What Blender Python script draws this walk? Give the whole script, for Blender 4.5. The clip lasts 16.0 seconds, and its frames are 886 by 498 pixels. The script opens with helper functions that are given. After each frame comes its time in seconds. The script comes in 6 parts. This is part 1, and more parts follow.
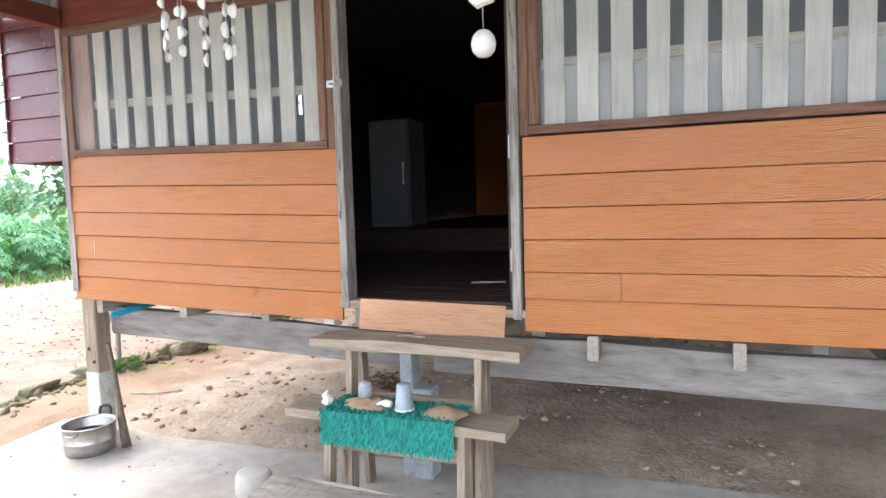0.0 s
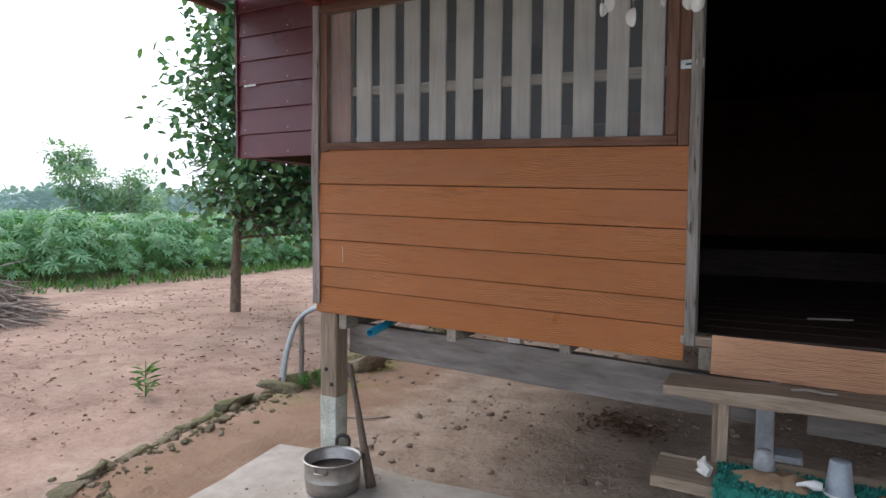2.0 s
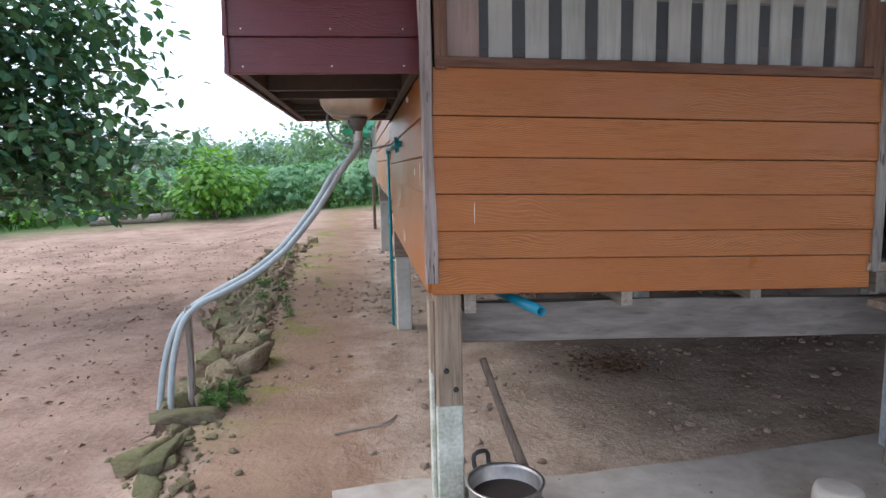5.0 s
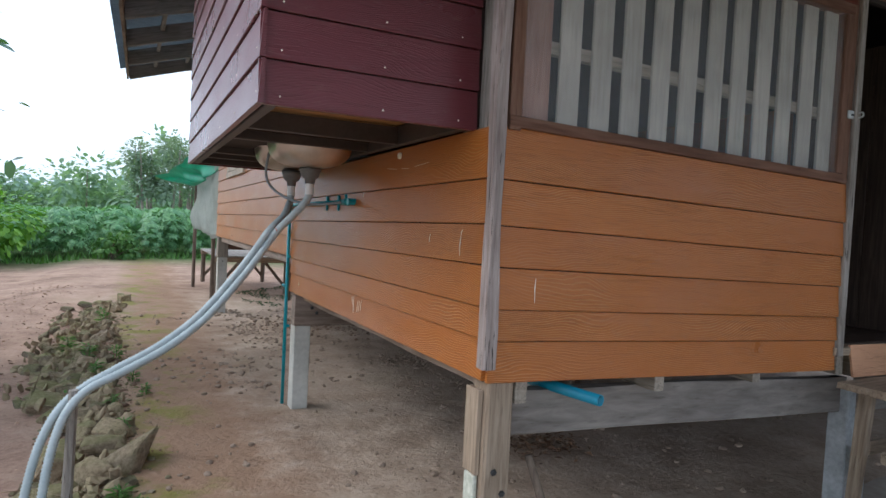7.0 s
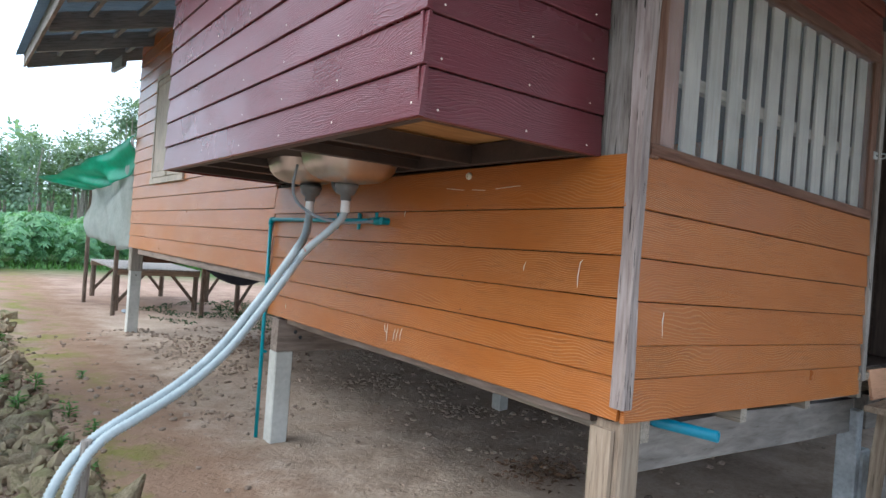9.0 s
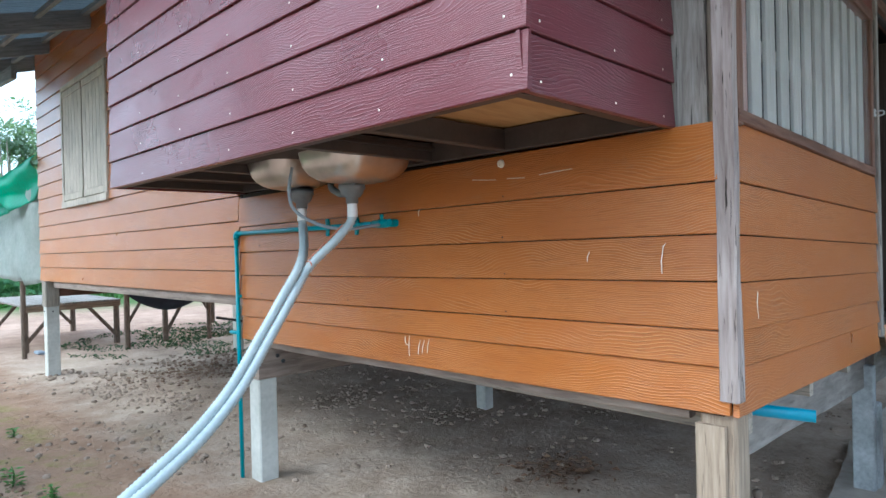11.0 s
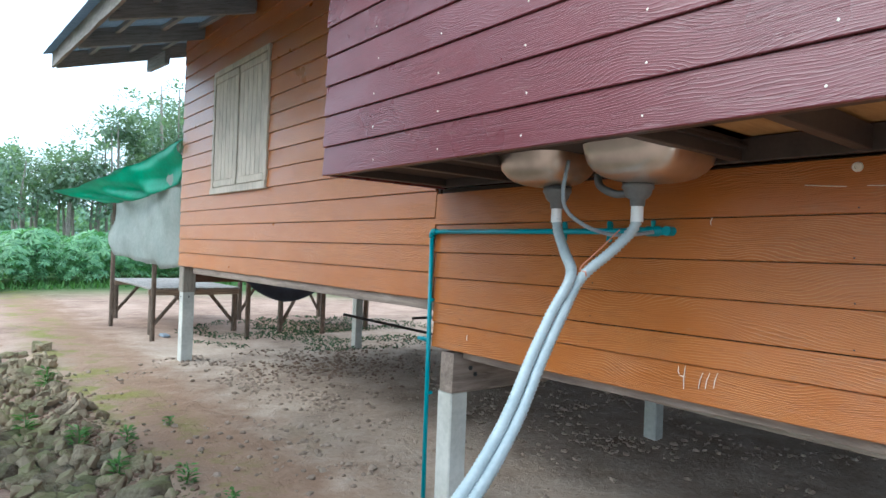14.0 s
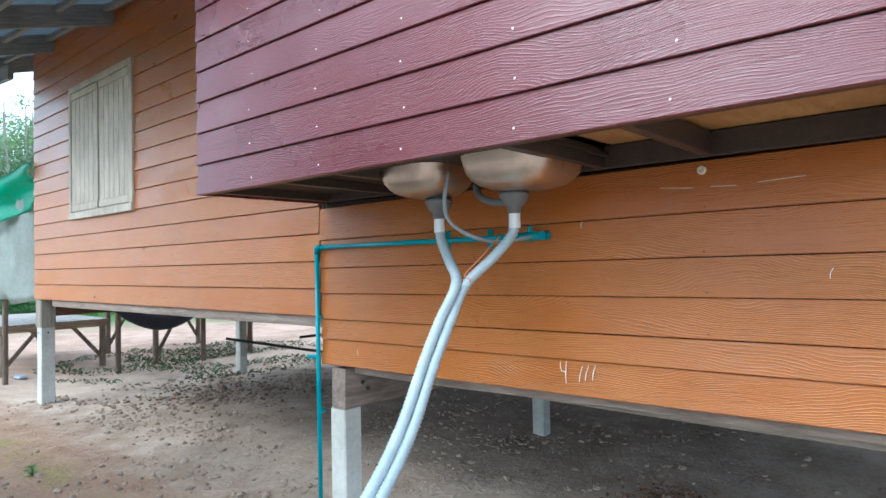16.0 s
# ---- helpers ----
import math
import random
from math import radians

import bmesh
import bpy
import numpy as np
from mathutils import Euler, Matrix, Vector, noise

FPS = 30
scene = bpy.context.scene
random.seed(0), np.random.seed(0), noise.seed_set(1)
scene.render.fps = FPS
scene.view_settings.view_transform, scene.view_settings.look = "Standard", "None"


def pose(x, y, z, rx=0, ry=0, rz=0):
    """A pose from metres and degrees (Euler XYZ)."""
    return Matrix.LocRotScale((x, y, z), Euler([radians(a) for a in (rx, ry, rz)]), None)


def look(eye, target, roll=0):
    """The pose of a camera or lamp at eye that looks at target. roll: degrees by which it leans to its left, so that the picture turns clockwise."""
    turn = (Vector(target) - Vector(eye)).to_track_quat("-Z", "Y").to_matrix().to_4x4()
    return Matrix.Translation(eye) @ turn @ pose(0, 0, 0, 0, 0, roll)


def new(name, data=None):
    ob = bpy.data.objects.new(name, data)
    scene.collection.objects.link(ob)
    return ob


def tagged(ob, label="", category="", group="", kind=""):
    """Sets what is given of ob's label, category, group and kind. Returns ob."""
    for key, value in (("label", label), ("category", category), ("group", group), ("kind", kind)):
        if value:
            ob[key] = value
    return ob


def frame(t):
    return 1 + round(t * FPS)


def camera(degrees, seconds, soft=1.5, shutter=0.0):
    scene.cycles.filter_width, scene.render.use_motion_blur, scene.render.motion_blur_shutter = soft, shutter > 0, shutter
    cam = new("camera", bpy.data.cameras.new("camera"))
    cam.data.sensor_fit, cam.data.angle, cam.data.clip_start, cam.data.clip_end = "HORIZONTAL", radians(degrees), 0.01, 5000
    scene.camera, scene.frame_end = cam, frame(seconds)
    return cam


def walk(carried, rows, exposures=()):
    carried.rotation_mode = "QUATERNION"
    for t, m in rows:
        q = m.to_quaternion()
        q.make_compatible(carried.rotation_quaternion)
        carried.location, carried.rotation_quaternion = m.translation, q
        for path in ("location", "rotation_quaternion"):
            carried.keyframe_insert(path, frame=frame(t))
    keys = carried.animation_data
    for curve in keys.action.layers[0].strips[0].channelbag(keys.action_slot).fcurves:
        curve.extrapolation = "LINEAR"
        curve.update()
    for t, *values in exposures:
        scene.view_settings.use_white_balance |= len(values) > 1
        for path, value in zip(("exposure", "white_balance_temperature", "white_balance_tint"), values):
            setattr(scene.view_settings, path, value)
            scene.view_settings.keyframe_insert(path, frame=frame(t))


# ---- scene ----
cam = camera(70.1, 16.0)
PATH = [
    (0, (-0.073, 0.02, 1.509), (-0.802, 1.876, 1.355), -1.7),
    (0.3, (-0.198, 0.107, 1.482), (-1.116, 1.865, 1.224), 1.1),
    (0.5, (-0.323, 0.029, 1.489), (-1.358, 1.729, 1.29), 2.3),
    (1, (-0.668, 0.044, 1.474), (-1.694, 1.757, 1.367), 3.0),
    (1.5, (-1.032, 0.034, 1.505), (-2.077, 1.732, 1.346), -1.5),
    (2, (-1.485, 0.105, 1.497), (-2.419, 1.871, 1.389), 0.4),
    (2.5, (-1.93, 0.142, 1.508), (-2.842, 1.918, 1.388), -0.9),
    (2.9, (-2.353, 0.142, 1.526), (-3.138, 1.972, 1.334), -1.6),
    (3, (-2.471, 0.113, 1.528), (-3.257, 1.94, 1.327), -0.6),
    (3.5, (-3.002, 0.124, 1.493), (-3.687, 1.996, 1.332), 0.9),
    (4, (-3.419, 0.176, 1.516), (-3.75, 2.143, 1.378), -0.7),
    (4.5, (-3.793, 0.235, 1.503), (-3.843, 2.218, 1.245), 0.4),
    (5, (-4.092, 0.413, 1.481), (-3.848, 2.379, 1.209), -1.3),
    (5.2, (-4.204, 0.459, 1.486), (-3.86, 2.417, 1.272), -0.4),
    (7.3, (-5.118, 1.11, 1.487), (-4.093, 2.826, 1.416), 0.8),
    (7.5, (-5.213, 1.146, 1.485), (-4.087, 2.796, 1.387), -0.8),
    (8, (-5.347, 1.241, 1.478), (-4.177, 2.861, 1.387), -1.8),
    (8.5, (-5.502, 1.409, 1.458), (-4.326, 3.027, 1.458), 2.3),
    (9, (-5.635, 1.658, 1.489), (-4.431, 3.255, 1.484), 4.2),
    (9.2, (-5.675, 1.744, 1.514), (-4.442, 3.319, 1.502), 1.7),
    (11.3, (-5.882, 2.312, 1.49), (-4.463, 3.722, 1.479), -1.3),
    (11.5, (-5.919, 2.371, 1.49), (-4.542, 3.821, 1.492), -1.2),
    (12, (-6.031, 2.561, 1.483), (-4.636, 3.994, 1.492), -0.3),
    (12.5, (-6.15, 2.71, 1.491), (-4.74, 4.126, 1.398), -4.9),
    (13, (-6.21, 2.828, 1.485), (-4.817, 4.261, 1.405), -4.1),
    (13.5, (-6.171, 2.995, 1.51), (-4.798, 4.449, 1.545), -2.2),
    (14, (-6.197, 3.117, 1.498), (-4.944, 4.675, 1.499), 2.1),
    (14.5, (-6.209, 3.154, 1.498), (-4.936, 4.697, 1.484), 1.5),
    (15, (-6.207, 3.143, 1.501), (-4.822, 4.586, 1.493), 0.3),
    (15.5, (-6.213, 3.122, 1.493), (-4.762, 4.499, 1.502), -1.0),
    (16, (-6.22, 3.097, 1.496), (-4.707, 4.404, 1.54), -1.1),
]
EXPOSURES = [(0.0, 1.68, 6100, 10), (0.5, 1.2, 6100, 10), (1.0, 0.2, 6150, 10), (1.5, 0.2, 6150, 14), (2.0, 0.0, 6150, 14), (2.5, 0.0, 6150, 14), (3.0, -0.05, 6100, 14), (4.0, -0.1, 5950, 14), (4.5, 0.15, 5950, 14), (5.0, 0.08, 5900, 14), (7.5, -0.18, 5850, 8), (8.0, 0.25, 5800, 8), (9.0, 0.3, 5700, 6), (11.5, 0.75, 5200, 0), (12.5, 0.8, 5200, 0), (13.0, 0.72, 5200, 0), (13.5, 0.52, 5300, 0), (14.0, 0.45, 5450, 1), (14.5, 0.17, 5400, 2), (15.0, 0.2, 5400, 2), (16.0, 0.75, 5250, 0)]
walk(cam, [(t, look(eye, target, roll)) for t, eye, target, roll in PATH], EXPOSURES)

# ---- light ----
world = bpy.data.worlds.new("overcast")
scene.world = world
world.use_nodes = True
wn = world.node_tree
sky = wn.nodes.new("ShaderNodeTexSky")
sky.sky_type, sky.sun_disc = "NISHITA", False
sky.sun_elevation, sky.sun_rotation = radians(43), radians(292)
sky.air_density, sky.dust_density, sky.ozone_density = 1.0, 6.0, 1.0
haze = wn.nodes.new("ShaderNodeMixRGB")
haze.inputs[0].default_value = 0.72
haze.inputs[2].default_value = (9.0, 9.8, 10.9, 1)
wn.links.new(sky.outputs[0], haze.inputs[1])
wn.links.new(haze.outputs[0], wn.nodes["Background"].inputs[0])
wn.nodes["Background"].inputs[1].default_value = 0.19

sun = new("sun", bpy.data.lights.new("sun", "SUN"))
sun.data.energy, sun.data.angle, sun.data.color = 1.3, radians(35), (1.0, 0.96, 0.9)
sun.matrix_world = look((-15, 6, 15), (0, 0, 0))


# ---- materials ----
def tree_of(name, rough=0.7, metal=0.0, spec=0.5):
    m = bpy.data.materials.new(name)
    m.use_nodes = True
    nt = m.node_tree
    bs = nt.nodes["Principled BSDF"]
    bs.inputs["Roughness"].default_value = rough
    bs.inputs["Metallic"].default_value = metal
    bs.inputs["Specular IOR Level"].default_value = spec
    return m, nt, bs


def node(nt, kind, ins=None, operation="", blend_type="", bands=""):
    n = nt.nodes.new(kind)
    if operation:
        n.operation = operation
    if blend_type:
        n.blend_type = blend_type
    if bands:
        n.wave_type, n.bands_direction = "BANDS", bands
    for k, v in (ins or {}).items():
        if isinstance(v, bpy.types.NodeSocket):
            nt.links.new(v, n.inputs[k])
        else:
            n.inputs[k].default_value = v
    return n


def ramp(nt, fac, stops):
    r = nt.nodes.new("ShaderNodeValToRGB")
    el = r.color_ramp.elements
    while len(el) < len(stops):
        el.new(0.5)
    for e, (p, c) in zip(el, stops):
        e.position = p
        e.color = (*c, 1) if len(c) == 3 else c
    nt.links.new(fac, r.inputs[0])
    return r.outputs[0]


def coords(nt, scale=(1, 1, 1), shift=True, world_space=False):
    """Object coordinates, shifted at random from piece to piece, or the place in the world."""
    if world_space:
        v = node(nt, "ShaderNodeNewGeometry").outputs["Position"]
    else:
        v = node(nt, "ShaderNodeTexCoord").outputs["Object"]
        if shift:
            r = node(nt, "ShaderNodeObjectInfo").outputs["Random"]
            k = node(nt, "ShaderNodeMath", {0: r, 1: 37.0}, operation="MULTIPLY").outputs[0]
            v = node(nt, "ShaderNodeVectorMath", {0: v, 1: k}, operation="ADD").outputs[0]
    return node(nt, "ShaderNodeMapping", {"Vector": v, "Scale": scale}).outputs[0]


def noise_of(nt, vec, scale, detail=4.0, rough=0.55, dist=0.0):
    return node(nt, "ShaderNodeTexNoise", {"Vector": vec, "Scale": scale, "Detail": detail, "Roughness": rough, "Distortion": dist}).outputs["Fac"]


def mixed(nt, fac, a, b, mode="MIX"):
    return node(nt, "ShaderNodeMixRGB", {0: fac, 1: a, 2: b}, blend_type=mode).outputs[0]


def math2(nt, op, a, b):
    return node(nt, "ShaderNodeMath", {0: a, 1: b}, operation=op).outputs[0]


def bump(nt, bs, h, strength, dist=0.01):
    b = node(nt, "ShaderNodeBump", {"Height": h, "Strength": strength, "Distance": dist})
    nt.links.new(b.outputs[0], bs.inputs["Normal"])


def board_paint(name, light, dark, rough=0.45, grain=0.9, ridge=(0.60, 0.33, 0.15), pale=0.42):
    """Painted fibre-cement board with an embossed wood grain along the object's x."""
    m, nt, bs = tree_of(name, rough, spec=0.5)
    v = coords(nt, (0.45, 1, 1))
    w = noise_of(nt, coords(nt, (0.8, 1, 1.6)), 1.6, 2, 0.5)
    ring = node(nt, "ShaderNodeVectorMath", {0: v, 1: node(nt, "ShaderNodeCombineXYZ", {"Z": math2(nt, "MULTIPLY", w, 0.30)}).outputs[0]}, operation="ADD").outputs[0]
    lines = node(nt, "ShaderNodeTexWave", {"Vector": ring, "Scale": 38.0, "Distortion": 1.9, "Detail": 3.0, "Detail Scale": 1.6}, bands="Z").outputs["Fac"]
    patch = noise_of(nt, coords(nt, (0.7, 1, 2.0)), 2.6, 3)
    patch = ramp(nt, patch, [(0.36, (0.15, 0.15, 0.15)), (0.64, (1, 1, 1))])
    grooves = ramp(nt, lines, [(0.0, (1, 1, 1)), (0.34, (0, 0, 0))])
    g = math2(nt, "MULTIPLY", grooves, patch)
    fine = noise_of(nt, coords(nt, (6, 60, 60)), 3.0, 3)
    dash = ramp(nt, noise_of(nt, coords(nt, (4.0, 1, 62)), 2.0, 2, 0.5, 0.5), [(0.53, (0, 0, 0)), (0.64, (1, 1, 1))])
    dash = math2(nt, "MULTIPLY", dash, math2(nt, "ADD", math2(nt, "MULTIPLY", patch, 0.75), 0.25))
    tone = noise_of(nt, coords(nt, (1, 1, 1)), 1.3, 5)
    col = ramp(nt, tone, [(0.3, dark), (0.7, light)])
    rnd = node(nt, "ShaderNodeObjectInfo").outputs["Random"]
    col = mixed(nt, 1.0, col, ramp(nt, rnd, [(0, (0.93, 0.93, 0.93)), (1, (1.06, 1.05, 1.04))]), "MULTIPLY")
    col = mixed(nt, math2(nt, "MULTIPLY", g, pale), col, (*ridge, 1))
    col = mixed(nt, math2(nt, "MULTIPLY", dash, 0.40), col, mixed(nt, 1.0, col, (0.52, 0.46, 0.42, 1), "MULTIPLY"))
    dirt = noise_of(nt, coords(nt, (3, 1, 9)), 3.5, 6, 0.7)
    col = mixed(nt, math2(nt, "MULTIPLY", ramp(nt, dirt, [(0.58, (0, 0, 0)), (0.8, (1, 1, 1))]), 0.22), col, (0.30, 0.22, 0.16, 1))
    nt.links.new(col, bs.inputs["Base Color"])
    h = math2(nt, "SUBTRACT", math2(nt, "ADD", math2(nt, "MULTIPLY", fine, 0.12), g), math2(nt, "MULTIPLY", dash, 0.6))
    bump(nt, bs, h, grain, 0.004)
    rr = node(nt, "ShaderNodeMapRange", {"Value": tone, "To Min": rough - 0.06, "To Max": rough + 0.14}).outputs[0]
    nt.links.new(rr, bs.inputs["Roughness"])
    return m


def wood(name, a, b, c, rough=0.8, axis=(1, 14, 14), bump_k=0.5, crack=0.5):
    """Weathered wood, grain along the object's x unless axis says otherwise."""
    m, nt, bs = tree_of(name, rough, spec=0.25)
    v = coords(nt, axis)
    g = noise_of(nt, v, 4.0, 8, 0.65, 0.4)
    big = noise_of(nt, coords(nt, (1, 2, 2)), 1.7, 4)
    col = ramp(nt, g, [(0.28, a), (0.5, b), (0.75, c)])
    col = mixed(nt, 0.55, col, ramp(nt, big, [(0.3, (0.55, 0.53, 0.5)), (0.7, (1.15, 1.12, 1.08))]), "MULTIPLY")
    cr = ramp(nt, noise_of(nt, coords(nt, tuple(k * 1.7 for k in axis)), 5.0, 2, 0.5), [(0.30, (1, 1, 1)), (0.36, (0, 0, 0))])
    col = mixed(nt, math2(nt, "MULTIPLY", cr, crack), col, (0.035, 0.028, 0.022, 1))
    nt.links.new(col, bs.inputs["Base Color"])
    bump(nt, bs, math2(nt, "SUBTRACT", g, math2(nt, "MULTIPLY", cr, 0.5)), bump_k, 0.006)
    return m


def plain(name, a, b, rough=0.6, scale=8.0, metal=0.0, bump_k=0.1, spec=0.5, bump_scale=60.0):
    """Two tones mottled at two scales, with a fine relief."""
    m, nt, bs = tree_of(name, rough, metal, spec)
    v = coords(nt)
    f = math2(nt, "ADD", math2(nt, "MULTIPLY", noise_of(nt, v, scale, 6, 0.65), 0.65), math2(nt, "MULTIPLY", noise_of(nt, v, scale * 7, 3), 0.35))
    nt.links.new(ramp(nt, f, [(0.32, a), (0.68, b)]), bs.inputs["Base Color"])
    bump(nt, bs, noise_of(nt, v, bump_scale, 4), bump_k, 0.004)
    return m


def leafy(name, a, b, rough=0.5, trans=0.25):
    """Leaves whose green changes from leaf to leaf, and that let some light through."""
    m, nt, bs = tree_of(name, rough, spec=0.4)
    r = node(nt, "ShaderNodeNewGeometry").outputs["Random Per Island"]
    n = noise_of(nt, coords(nt, world_space=True), 0.5, 3)
    f = math2(nt, "ADD", math2(nt, "MULTIPLY", r, 0.6), math2(nt, "MULTIPLY", n, 0.4))
    col = ramp(nt, f, [(0.2, a), (0.8, b)])
    nt.links.new(col, bs.inputs["Base Color"])
    if trans:
        t = node(nt, "ShaderNodeBsdfTranslucent", {"Color": mixed(nt, 1.0, col, (1.3, 1.5, 0.6, 1), "MULTIPLY")})
        mix = node(nt, "ShaderNodeMixShader", {0: trans, 1: bs.outputs[0], 2: t.outputs[0]})
        nt.links.new(mix.outputs[0], nt.nodes["Material Output"].inputs["Surface"])
    return m


ORANGE = board_paint("orange_board_paint", (0.410, 0.126, 0.0145), (0.352, 0.104, 0.0115), 0.27, 0.42, (0.60, 0.32, 0.14), 0.62)
PALE_ORANGE = board_paint("worn_orange_paint", (0.62, 0.34, 0.20), (0.52, 0.26, 0.14), 0.7)
MAROON = board_paint("maroon_board_paint", (0.158, 0.038, 0.046), (0.122, 0.028, 0.035), 0.25, 0.32, (0.22, 0.085, 0.09), 0.4)
GREY_WOOD = wood("weathered_grey_wood", (0.20, 0.15, 0.11), (0.34, 0.265, 0.195), (0.48, 0.395, 0.31), crack=0.35)
GREY_WOOD_UP = wood("weathered_grey_wood_upright", (0.15, 0.13, 0.115), (0.30, 0.27, 0.24), (0.46, 0.43, 0.40), axis=(14, 14, 1), crack=0.8)
BEAM_WOOD = wood("old_grey_beam", (0.155, 0.135, 0.12), (0.24, 0.215, 0.195), (0.33, 0.305, 0.28), 0.85, (1, 6, 6), 0.35, 0.25)
BROWN_WOOD = wood("brown_frame_wood", (0.10, 0.045, 0.03), (0.17, 0.085, 0.055), (0.25, 0.14, 0.10), 0.65)
BROWN_WOOD_UP = wood("brown_frame_wood_upright", (0.11, 0.05, 0.032), (0.19, 0.10, 0.066), (0.27, 0.16, 0.115), 0.65, (14, 14, 1))
RED_WOOD = wood("red_brown_painted_wood", (0.13, 0.035, 0.022), (0.20, 0.055, 0.035), (0.24, 0.075, 0.05), 0.6)
BEAM_BROWN = wood("brown_grey_beam_wood", (0.17, 0.13, 0.105), (0.28, 0.22, 0.18), (0.40, 0.33, 0.28), 0.8, (1, 9, 9), 0.4, 0.3)
JOIST_WOOD = wood("sawn_joist_wood", (0.20, 0.17, 0.14), (0.33, 0.29, 0.24), (0.45, 0.40, 0.34))
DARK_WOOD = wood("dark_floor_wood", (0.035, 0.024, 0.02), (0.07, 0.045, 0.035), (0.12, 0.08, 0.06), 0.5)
DARK_WOOD_UP = wood("dark_door_wood", (0.03, 0.022, 0.018), (0.065, 0.045, 0.036), (0.115, 0.085, 0.07), 0.6, (14, 14, 1))
SLAT = wood("pale_painted_slat", (0.40, 0.375, 0.33), (0.50, 0.47, 0.42), (0.57, 0.54, 0.49), 0.7, (16, 16, 1), 0.2, 0.12)
PINK_BOARD = wood("pink_brown_board", (0.27, 0.15, 0.115), (0.36, 0.21, 0.165), (0.43, 0.28, 0.22), 0.7, (14, 14, 1), 0.2, 0.15)
SHUTTER_WOOD = wood("bleached_shutter_wood", (0.33, 0.28, 0.23), (0.54, 0.48, 0.40), (0.68, 0.62, 0.54), 0.75, (22, 22, 1), 0.4, 0.45)
DARK_FRAME = plain("dark_steel_tube", (0.035, 0.028, 0.026), (0.065, 0.052, 0.047), 0.5, 10)
INNER_PANEL = wood("tan_inner_panel", (0.36, 0.20, 0.08), (0.48, 0.29, 0.12), (0.58, 0.38, 0.18), 0.55, (1, 5, 5), 0.2, 0.1)
# Near-black colour carries the darkness of the unlit room and recesses.
LINING = plain("unlit_dark_fill", (0.022, 0.015, 0.012), (0.04, 0.028, 0.022), 0.8, 3)
POST_PAINT = plain("pale_concrete_post", (0.42, 0.41, 0.36), (0.64, 0.62, 0.56), 0.8, 4, 0, 0.3)
MOSSY_PAINT = plain("mossy_white_paint", (0.24, 0.27, 0.19), (0.74, 0.74, 0.66), 0.8, 9, 0, 0.4)
CONCRETE = plain("dusty_concrete", (0.34, 0.285, 0.235), (0.56, 0.515, 0.455), 0.9, 1.6, 0, 0.25, 0.2)
GREY_CONCRETE = plain("grey_concrete", (0.24, 0.25, 0.25), (0.52, 0.54, 0.55), 0.85, 7, 0, 0.4)
STEEL = plain("worn_steel", (0.30, 0.28, 0.26), (0.50, 0.48, 0.45), 0.38, 6, 0.9, 0.05)
BRUSHED = plain("brushed_stainless", (0.50, 0.46, 0.41), (0.66, 0.61, 0.55), 0.33, 3, 1.0, 0.04)
BLACK_PLASTIC = plain("black_plastic", (0.015, 0.015, 0.016), (0.03, 0.03, 0.03), 0.45, 12)
GREY_PLASTIC = plain("grey_plastic", (0.12, 0.125, 0.125), (0.17, 0.175, 0.175), 0.5, 12)
HOSE_WHITE = plain("white_ribbed_hose", (0.31, 0.37, 0.385), (0.46, 0.515, 0.52), 0.45, 9)
BLUE_PVC = plain("teal_blue_pipe", (0.0, 0.22, 0.27), (0.01, 0.30, 0.35), 0.35, 10)
BRIGHT_PVC = plain("bright_blue_pipe", (0.01, 0.21, 0.32), (0.02, 0.27, 0.39), 0.35, 10)
MAT = leafy("teal_chenille", (0.012, 0.13, 0.105), (0.045, 0.30, 0.235), 0.95, 0)
TARP_GREEN = plain("green_tarpaulin", (0.0, 0.28, 0.15), (0.02, 0.46, 0.27), 0.4, 2.5, 0, 0.3)
TARP_GREY = plain("faded_grey_cloth", (0.33, 0.37, 0.33), (0.50, 0.53, 0.49), 0.85, 3, 0, 0.3)
NAVY_CLOTH = plain("dark_navy_cloth", (0.012, 0.016, 0.028), (0.03, 0.038, 0.06), 0.85, 6, 0, 0.3)
SHELL = plain("white_shell", (0.62, 0.57, 0.50), (0.82, 0.80, 0.76), 0.35, 20)
BATTEN = wood("pinkish_grey_batten", (0.22, 0.17, 0.155), (0.36, 0.30, 0.28), (0.48, 0.42, 0.39), crack=0.95)
FROSTED = plain("frosted_plastic", (0.21, 0.25, 0.28), (0.33, 0.37, 0.40), 0.3, 20)
WHITE_PLASTIC = plain("white_plastic", (0.72, 0.72, 0.70), (0.80, 0.80, 0.78), 0.4, 20)
GALV = plain("galvanised_metal", (0.45, 0.45, 0.44), (0.66, 0.66, 0.64), 0.4, 20, 0.7)
TIN = plain("dull_roof_tin", (0.20, 0.235, 0.25), (0.30, 0.34, 0.36), 0.5, 2.0, 0.4)
# Bluish grey, lightened to carry the glare beneath the eave.
ROOF_TIMBER = wood("glare_grey_roof_timber", (0.17, 0.19, 0.20), (0.27, 0.30, 0.31), (0.36, 0.39, 0.40), 0.8)
BARK = wood("grey_brown_bark", (0.09, 0.07, 0.055), (0.17, 0.13, 0.10), (0.26, 0.21, 0.17), 0.9, (10, 10, 2), 0.8)
PALE_BARK = wood("pale_bark", (0.22, 0.18, 0.15), (0.36, 0.31, 0.27), (0.48, 0.43, 0.38), 0.9, (2, 8, 8), 0.6)
STICK = leafy("dry_sticks", (0.16, 0.12, 0.10), (0.42, 0.36, 0.31), 0.9, 0)
LEAF = leafy("broad_dark_leaves", (0.045, 0.13, 0.085), (0.145, 0.275, 0.115), 0.30, 0.2)
